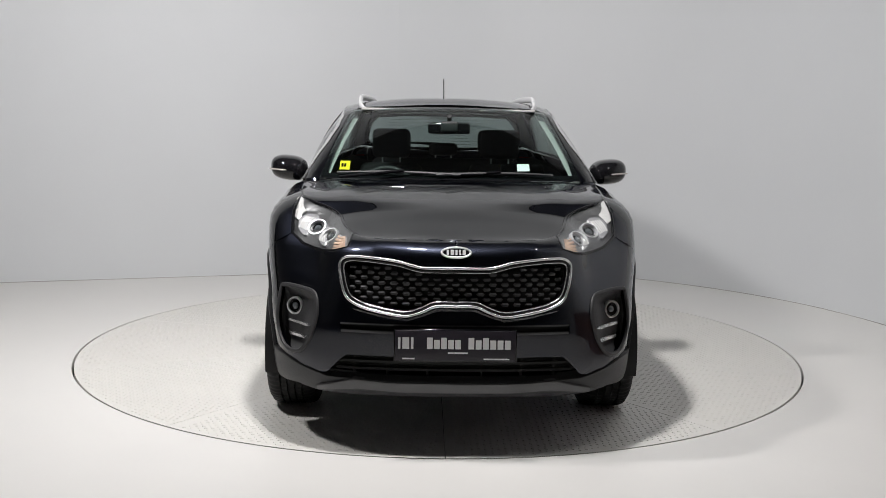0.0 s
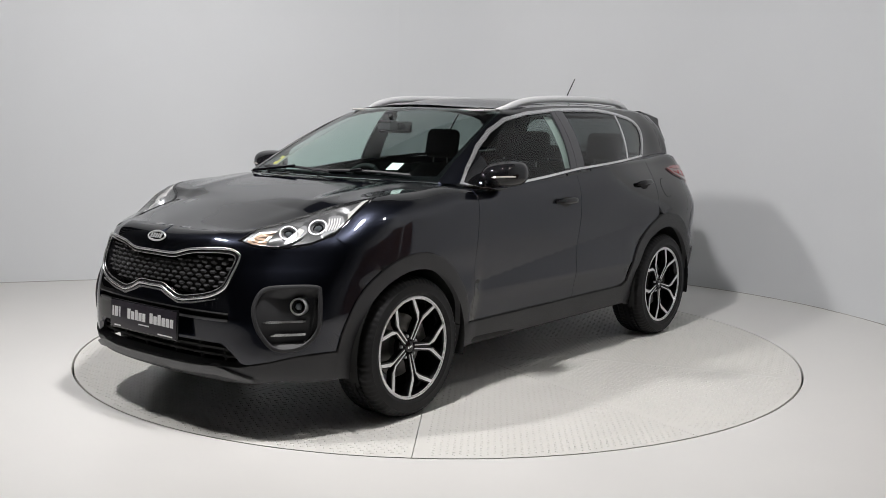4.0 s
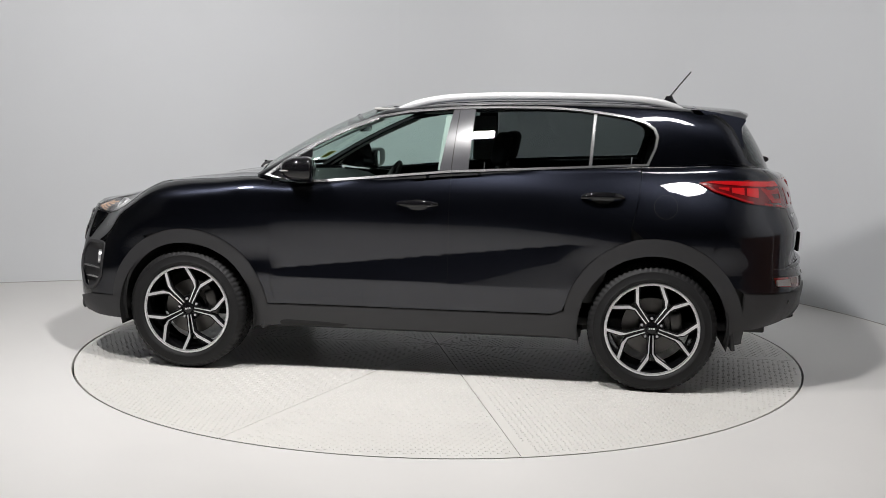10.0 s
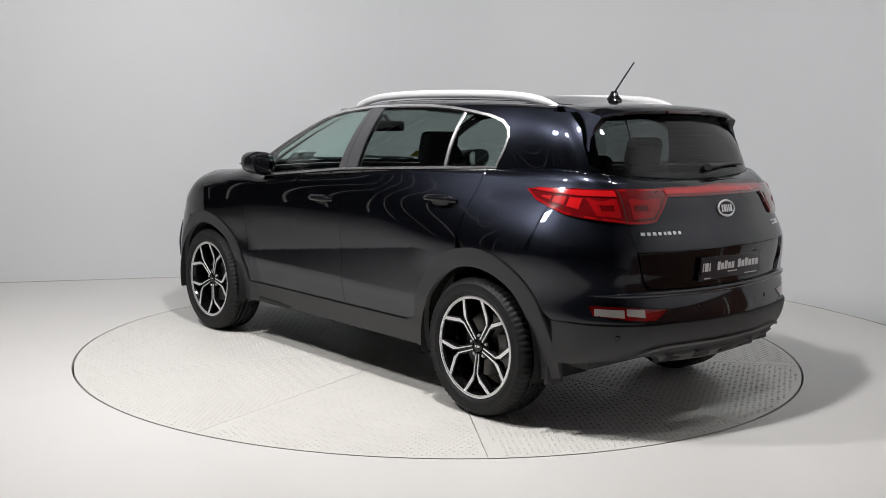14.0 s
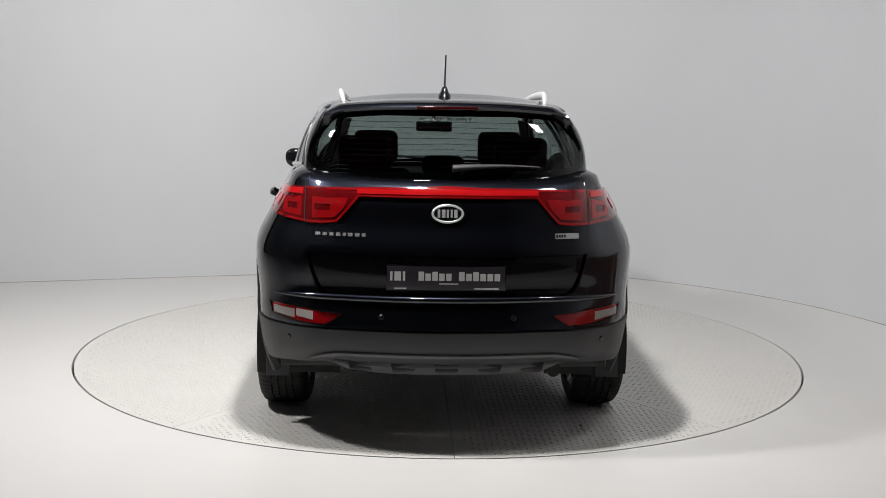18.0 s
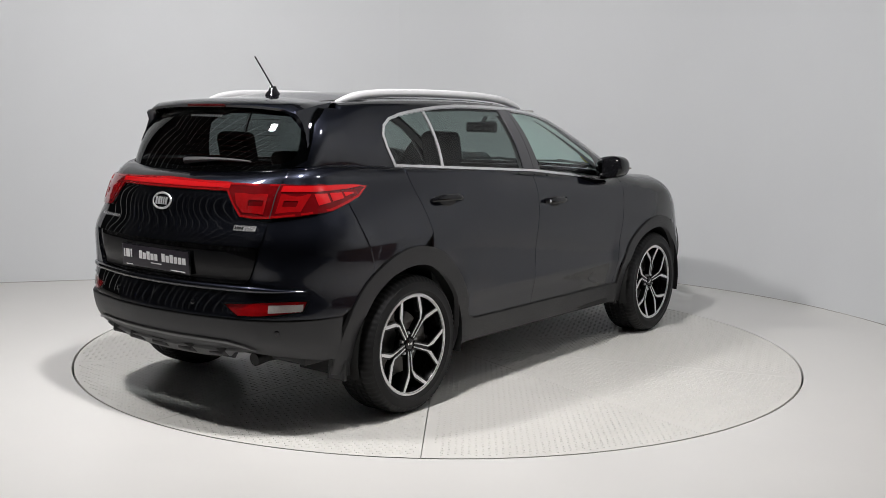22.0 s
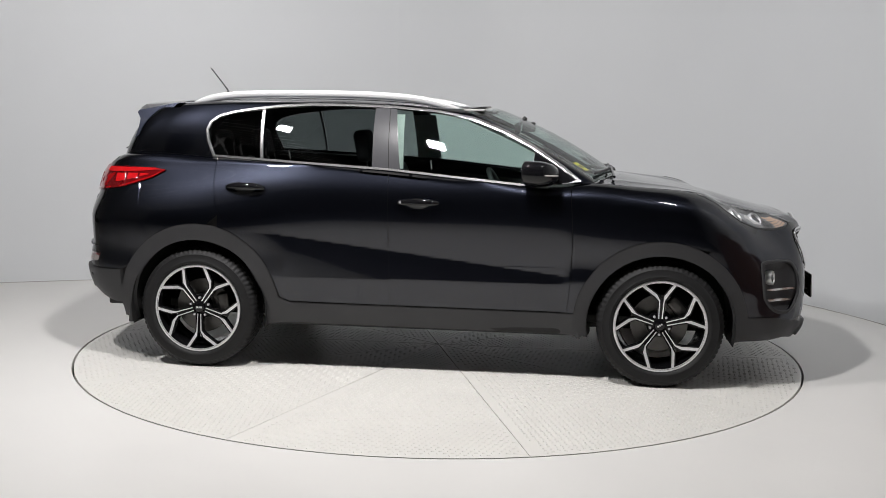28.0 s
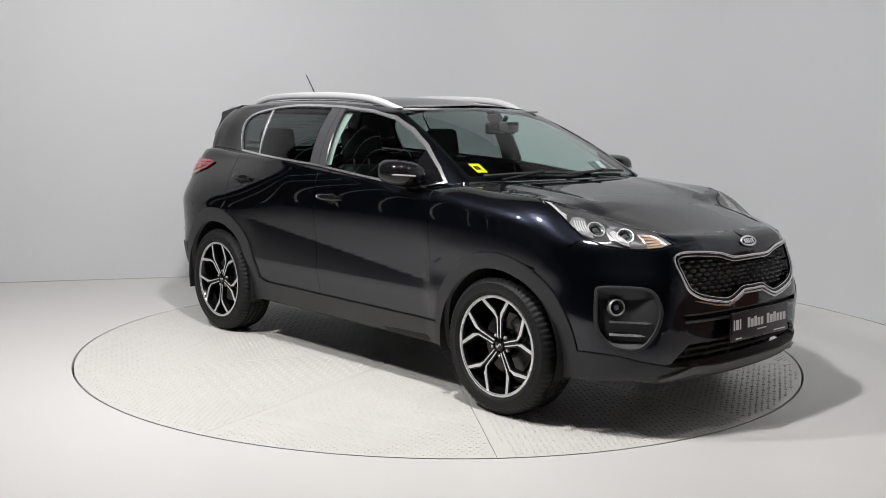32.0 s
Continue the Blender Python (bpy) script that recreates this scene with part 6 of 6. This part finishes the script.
def wheel_meshes():
    R, RR = 0.352, 0.253
    out = {}
    # tyre, with grooves and shoulder blocks
    half = 0.119
    prof = [(RR + 0.004, -half + 0.018), (RR + 0.012, -half + 0.004), (RR + 0.05, -half - 0.004), (0.318, -half), (0.338, -half + 0.012), (0.347, -half + 0.026), (R, -half + 0.045)]
    for g in (-0.052, -0.018, 0.018, 0.052):
        prof += [(R, g - 0.0055), (R - 0.010, g - 0.004), (R - 0.010, g + 0.004), (R, g + 0.0055)]
    prof += [(R, half - 0.045), (0.347, half - 0.026), (0.338, half - 0.012), (0.322, half - 0.001), (0.319, half + 0.0022), (0.314, half + 0.0008), (RR + 0.05, half + 0.004), (RR + 0.030, half + 0.003),
             (RR + 0.028, half + 0.0045), (RR + 0.022, half + 0.0025), (RR + 0.012, half - 0.003), (RR + 0.004, half - 0.016)]
    bm = lathe(prof, 288)
    for v in bm.verts:
        r = math.hypot(v.co.x, v.co.z)
        k = round(math.atan2(v.co.z, v.co.x) / (2 * math.pi) * 288)
        y = v.co.y
        depth = 0.0
        if r > 0.334 and abs(y) > 0.056 and k % 4 == 0:
            depth = 0.006
        elif 0.345 < r and abs(y) <= 0.056 and (k + (2 if y > 0 else 0)) % 4 == 0:
            depth = 0.005
        elif 0.325 < r < 0.340 and k % 4 == 2:
            depth = -0.0025
        v.co.x, v.co.z = v.co.x * (r - depth) / r, v.co.z * (r - depth) / r
    out["tyre"] = bm
    # barrel
    bm = lathe([(RR - 0.006, 0.112), (RR - 0.012, 0.100), (RR - 0.022, 0.06), (RR - 0.030, 0.0), (RR - 0.030, -0.09), (RR + 0.004, -0.105)], 96)
    out["barrel"] = bm
    bm = lathe([(RR - 0.010, 0.100), (RR - 0.0095, 0.1095), (RR - 0.002, 0.1125), (RR + 0.005, 0.1105), (RR + 0.008, 0.103), (RR + 0.006, 0.095)], 96)
    out["rim_lip"] = bm
    # one arm of the star: two ribs that fork apart
    arms = []
    for k in range(5):
        c = -90 + 72 * k
        left = [pol(0.040, c - 13), pol(0.075, c - 8), pol(0.140, c - 5.0), pol(0.168, c - 6.5), pol(0.248, c - 15.5)]
        right = [pol(0.040, c + 13), pol(0.075, c + 8), pol(0.140, c + 5.0), pol(0.172, c + 11), pol(0.248, c + 26.5)]
        wl, wr = [0.0055, 0.0055, 0.007, 0.0165, 0.0145], [0.0055, 0.0055, 0.007, 0.0165, 0.016]
        body, face = bmesh.new(), bmesh.new()
        prism(body, left, [w + 0.014 for w in wl], 0.046, 0.078, 0.10)
        prism(body, right, [w + 0.014 for w in wr], 0.046, 0.078, 0.10)
        prism(body, [pol(0.035, c), pol(0.10, c), pol(0.135, c + 1)], [0.040, 0.026, 0.026], 0.046, 0.076, 0.10)
        prism(face, left, wl, 0.0775, 0.0805, 0.10)
        prism(face, right, wr, 0.0775, 0.0805, 0.10)
        arms.append((body, face))
    out["arms"] = arms
    out["hub"] = lathe([(0.0005, 0.070), (0.045, 0.072), (0.066, 0.068), (0.072, 0.055), (0.070, 0.02)], 48)
    out["cap"] = lathe([(0.0005, 0.0855), (0.022, 0.085), (0.028, 0.083), (0.031, 0.078), (0.032, 0.068)], 36)
    out["nut"] = lathe([(0.0005, 0.082), (0.0060, 0.082), (0.0085, 0.079), (0.0090, 0.066)], 6)
    out["disc"] = lathe([(0.075, 0.010), (0.160, 0.010), (0.160, -0.012), (0.075, -0.012)], 60, close=True)
    out["bell"] = lathe([(0.0005, 0.040), (0.072, 0.040), (0.078, 0.012)], 40)
    return out


def build_wheels():
    w = wheel_meshes()
    root = part("wheel", w["barrel"], "rim_black", car, "two-tone five-arm alloy wheel with a black tyre")
    part("tyre", w["tyre"], "rubber", root, "black road tyre")
    part("rim_lip", w["rim_lip"], "alloy", root)
    for body, face in w["arms"]:
        part("spoke", body, "rim_black", root)
        part("machined_face", face, "alloy", root, "bright machined spoke face", smooth=False)
    part("hub", w["hub"], "rim_black", root)
    part("centre_cap", w["cap"], "gloss", root)
    for a, b in ((-0.016, -0.008), (-0.004, 0.003), (0.007, 0.016)):
        bm = bmesh.new()
        box(bm, a, b, 0.085, 0.0862, -0.005, 0.005)
        part("cap_bar", bm, "bright", root, smooth=False)
    nut = part("wheel_nut", w["nut"], "silver", root)
    nut.matrix_basis = pose(0.055 * math.cos(math.radians(90)), 0, 0.055 * math.sin(math.radians(90)))
    for k in range(1, 5):
        a = math.radians(90 + 72 * k)
        o = link("wheel_nut", nut.data, None, root)
        o.matrix_basis = pose(0.055 * math.cos(a), 0, 0.055 * math.sin(a))
    part("brake_disc", w["disc"], "disc", root)
    part("disc_bell", w["bell"], "disc", root)
    bm = bmesh.new()
    box(bm, -0.055, 0.055, -0.03, 0.045, -0.035, 0.035, 0.012)
    bmesh.ops.transform(bm, matrix=pose(-0.135, 0.0, 0.03, 0, 100, 0), verts=bm.verts)
    part("brake_caliper", bm, "disc", root)
    spots = [(FC, 0.788, 0, 10), (FC, -0.788, 180, 34), (RC, 0.792, 0, 0), (RC, -0.792, 180, 0)]
    made = [root]
    for x, y, turn, spin in spots[1:]:
        made.append(copy_thing(root, Matrix.Identity(4)))
    for ob, (x, y, turn, spin) in zip(made, spots):
        ob.parent = car
        ob.matrix_basis = pose(x, y, 0.350, 0, 0, turn) @ pose(0, 0, 0, 0, spin, 0)


build_wheels()


# ---------------------------------------------------------------- car: fittings
def build_fittings():
    for sd in (1, -1):
        door = FRONT_DOORS[0 if sd > 0 else 1]
        # mirror: a rounded shell on a foot
        bm = bmesh.new()
        bmesh.ops.create_uvsphere(bm, u_segments=32, v_segments=20, radius=1.0)
        for v in bm.verts:
            x, y, z = v.co
            sq = lambda a, p: math.copysign(abs(a) ** p, a)
            x, y, z = sq(x, 0.75), sq(y, 0.72), sq(z, 0.8)
            if x < -0.25:
                x = -0.25 - (x + 0.25) * -0.25
            v.co = (0.615 + x * 0.135 - 0.02 * y, sd * (0.925 + y * 0.107), 1.182 + z * 0.071 + 0.01 * y - 0.004 * x)
        if sd < 0:
            bmesh.ops.reverse_faces(bm, faces=bm.faces)
        mir = part("door_mirror", bm, "gloss", car, "gloss black door mirror with a slim turn signal")
        bm = bmesh.new()
        bmesh.ops.create_uvsphere(bm, u_segments=24, v_segments=12, radius=1.0)
        for v in bm.verts:
            x, y, z = v.co
            v.co = (0.575 + x * 0.012, sd * (0.927 + math.copysign(abs(y) ** 0.7, y) * 0.092), 1.182 + math.copysign(abs(z) ** 0.7, z) * 0.054)
        part("mirror_glass", bm, "bright", mir)
        pts = [(0.746 - 0.070 * k ** 2, sd * (0.925 + 0.110 * (k * 1.0)), 1.172 + 0.006 * k) for k in np.linspace(0.0, 0.97, 10)]
        part("turn_signal", tube(pts, [0.004] + [0.0075] * 8 + [0.004], 8, 0.8), "reverse", mir)
        pts = [(0.705, sd * 0.79, 1.135), (0.70, sd * 0.82, 1.130), (0.675, sd * 0.86, 1.130), (0.65, sd * 0.89, 1.135)]
        part("mirror_foot", tube(pts, [0.035, 0.03, 0.028, 0.03], 12, 0.6), "gloss", mir)
        # handles
        for drs, x, z in ((FRONT_DOORS, -0.03, 1.004), (REAR_DOORS, -1.045, 1.062)):
            d = drs[0 if sd > 0 else 1]
            u, v = on_side([(x, z)])[0]
            m = seat_on(wall, u, v, side=sd)
            bm = bmesh.new()
            n = 26
            rows = []
            for i in range(n + 1):
                k = -1 + 2 * i / n
                h = 0.030 + 0.016 * max(0, 1 - (abs(k) * 1.0) ** 4) - 0.030
                wz = 0.0185 * (1 - 0.45 * abs(k) ** 3)
                lift = 0.006 + 0.034 * (1 - abs(k) ** 3.5)
                rows.append([bm.verts.new((k * 0.118, wz * math.cos(a), max(0.002, lift) + 0.009 * math.sin(a))) for a in np.linspace(0, 2 * math.pi, 11)[:-1]])
            for a, b in zip(rows, rows[1:]):
                for i in range(10):
                    bm.faces.new((a[i], a[(i + 1) % 10], b[(i + 1) % 10], b[i]))
            bm.faces.new(rows[0])
            bm.faces.new(rows[-1])
            bmesh.ops.recalc_face_normals(bm, faces=bm.faces)
            part("door_handle", bm, "gloss", d).matrix_basis = m
            if sd < 0 and drs is FRONT_DOORS:
                bm = lathe([(0.0005, 0.004), (0.007, 0.004), (0.0095, 0.0)], 16)
                bmesh.ops.transform(bm, matrix=pose(-0.098, 0, 0.031, 90, 0, 0), verts=bm.verts)
                part("lock_cap", bm, "silver", d, "small silver lock cap").matrix_basis = m
            # flat black disc: the shade in the scoop behind the handle, put in as colour
            bm = bmesh.new()
            bmesh.ops.create_circle(bm, cap_ends=True, segments=28, radius=1.0)
            for vv in bm.verts:
                vv.co = (vv.co.x * 0.062, vv.co.y * 0.030 - 0.006, 0.0015)
            part("scoop_shade", bm, "gap", d).matrix_basis = m
        # roof rails
        xs = np.linspace(0.16, -1.49, 30)
        pts = []
        for x in xs:
            k = (x - 0.16) / (-1.65)
            y = float(np.interp(x, RT_X, RT_Y)) - 0.045
            base = float(roof_top(np.array(x), np.array(y))[2]) - 0.012
            pts.append((x, sd * y, base + 0.046 * (1 - abs(2 * k - 1) ** 6)))
        part("roof_rail", tube(pts, [0.007] + [0.011] + [0.0135] * 26 + [0.011] + [0.007], 12, 1.6), "rail", car, "silver roof rail")
        # roof groove
        pts2 = [(x, sd * (float(np.interp(x, RT_X, RT_Y)) - 0.070), float(roof_top(np.array(x), np.array(float(np.interp(x, RT_X, RT_Y)) - 0.070))[2]) + 0.0006) for x in np.linspace(0.20, -1.55, 24)]
        part("roof_joint", tube(pts2, 0.004, 6, 0.3), "gap", car)
    # spoiler: sections across the car, with a fin down each side of the rear window
    bm = bmesh.new()
    rows = []
    fin = [(-1.565, 1.548, -0.022), (-1.66, 1.532, -0.026), (-1.76, 1.512, -0.018), (-1.815, 1.500, -0.010), (-1.822, 1.488, -0.004), (-1.798, 1.450, 0.012), (-1.800, 1.395, 0.038), (-1.815, 1.330, 0.064), (-1.62, 1.500, -0.014)]
    for y in np.linspace(-0.575, 0.575, 45):
        k = abs(y) / 0.575
        z0 = float(roof_top(np.array(-1.58), np.array(min(abs(y), 0.55)))[2])
        xe = -1.885 + 0.070 * k ** 2.5
        ze = 1.534 - 0.030 * k ** 3
        pr = [(-1.56, z0 + 0.003, 0), (-1.68, z0 - 0.004, 0), (-1.80, (z0 + ze) / 2 + 0.006, 0), (xe + 0.01, ze + 0.006, 0), (xe, ze - 0.004, 0), (xe + 0.006, ze - 0.016, 0), (-1.80, ze - 0.030, 0), (-1.72, ze - 0.02, 0), (-1.60, z0 - 0.03, 0)]
        e = max(0.0, (k - 0.86) / 0.14) ** 1.3
        sg = 1 if y > 0 else -1
        rows.append([bm.verts.new((a[0] + (b[0] - a[0]) * e, y + sg * b[2] * e, a[1] + (b[1] - a[1]) * e)) for a, b in zip(pr, fin)])
    n = len(rows[0])
    for a, b in zip(rows, rows[1:]):
        for i in range(n):
            bm.faces.new((a[i], a[(i + 1) % n], b[(i + 1) % n], b[i]))
    bm.faces.new(rows[0])
    bm.faces.new(rows[-1])
    bmesh.ops.recalc_face_normals(bm, faces=bm.faces)
    sp = part("roof_spoiler", bm, "paint", car, "black roof spoiler over the rear window")
    bm = bmesh.new()
    box(bm, -1.892, -1.87, -0.14, 0.14, 1.517, 1.532, 0.004)
    part("brake_light", bm, "red_dark", sp, "dark red high brake light")
    # antenna
    bm = lathe([(0.0005, 0.045), (0.012, 0.044), (0.020, 0.020), (0.030, 0.006), (0.036, -0.01)], 20)
    bmesh.ops.transform(bm, matrix=pose(0, 0, 0, 90, 0, 0), verts=bm.verts)
    for v in bm.verts:
        v.co.x *= 1.5
    ant = part("antenna_base", bm, "gloss", car)
    ant.matrix_basis = pose(-1.437, 0, 1.590)
    pts = [(0, 0, 0.035), (-0.05, 0, 0.10), (-0.125, 0, 0.192)]
    part("antenna_mast", tube(pts, [0.005, 0.0042, 0.0038], 8), "clad", ant)
    # wipers
    def on_ws(q, w, d=0.012):
        p, nn = normals_of(house, np.array(q), np.array(w), 0.01, 0.004)
        return Vector(p + nn * d)
    for y0, y1, w0, w1 in ((-0.08, 0.56, 0.03, 0.045), (-0.62, 0.05, 0.03, 0.07)):
        pts = []
        for k in np.linspace(0, 1, 12):
            y = y0 + (y1 - y0) * k
            qq, ww = solve(house, (1, 2), (abs(y), 1.165 + 0.012 * math.sin(k * 3.1)), (0.0, 0.0), (3.2, 1.0)) if abs(y) > 0.03 else (0.02, 0.04)
            p = on_ws(qq, ww)
            p.y = y
            pts.append(p)
        wp = part("wiper_blade", tube(pts, 0.008, 6), "clad", car, "black windscreen wiper")
        mid = pts[6]
        part("wiper_arm", tube([(mid.x + 0.02, y0 + 0.02, mid.z - 0.03), mid + Vector((0.01, 0, 0.008))], 0.008, 8), "gloss", wp)
    pts = []
    for k, y in enumerate(np.linspace(0.02, 0.42, 8)):
        qq, ww = solve(house, (1, 2), (y, 1.250 + 0.012 * math.sin(k / 7 * 2.5)), (10.0, 0.0), (QN, 1.0))
        pp, nn = normals_of(house, np.array(qq), np.array(ww), 0.01, 0.004)
        p3 = Vector(pp + nn * 0.016)
        pts.append((p3.x, -y, p3.z))
    part("rear_wiper", tube(pts, [0.024, 0.022, 0.018, 0.014, 0.012, 0.010, 0.008, 0.005], 10, 0.7), "clad", car, "black rear wiper")


build_fittings()


# ---------------------------------------------------------------- turning
def motions():
    times = [0, 0.1, 0.2, 0.5] + list(range(1, 32)) + [31.5, 31.8, 31.9, 32.0]
    rows, deck = [], []
    for t in times:
        h = -90 + 0.957 - 9.944 * t
        rows.append((t, pose(0, 0, 0, 0, 0, h) @ pose(0.018, 0.036, 0)))
        deck.append((t, pose(0, 0, 0, 0, 0, h)))
    walk(car, rows)
    walk(turntable, deck)


motions()
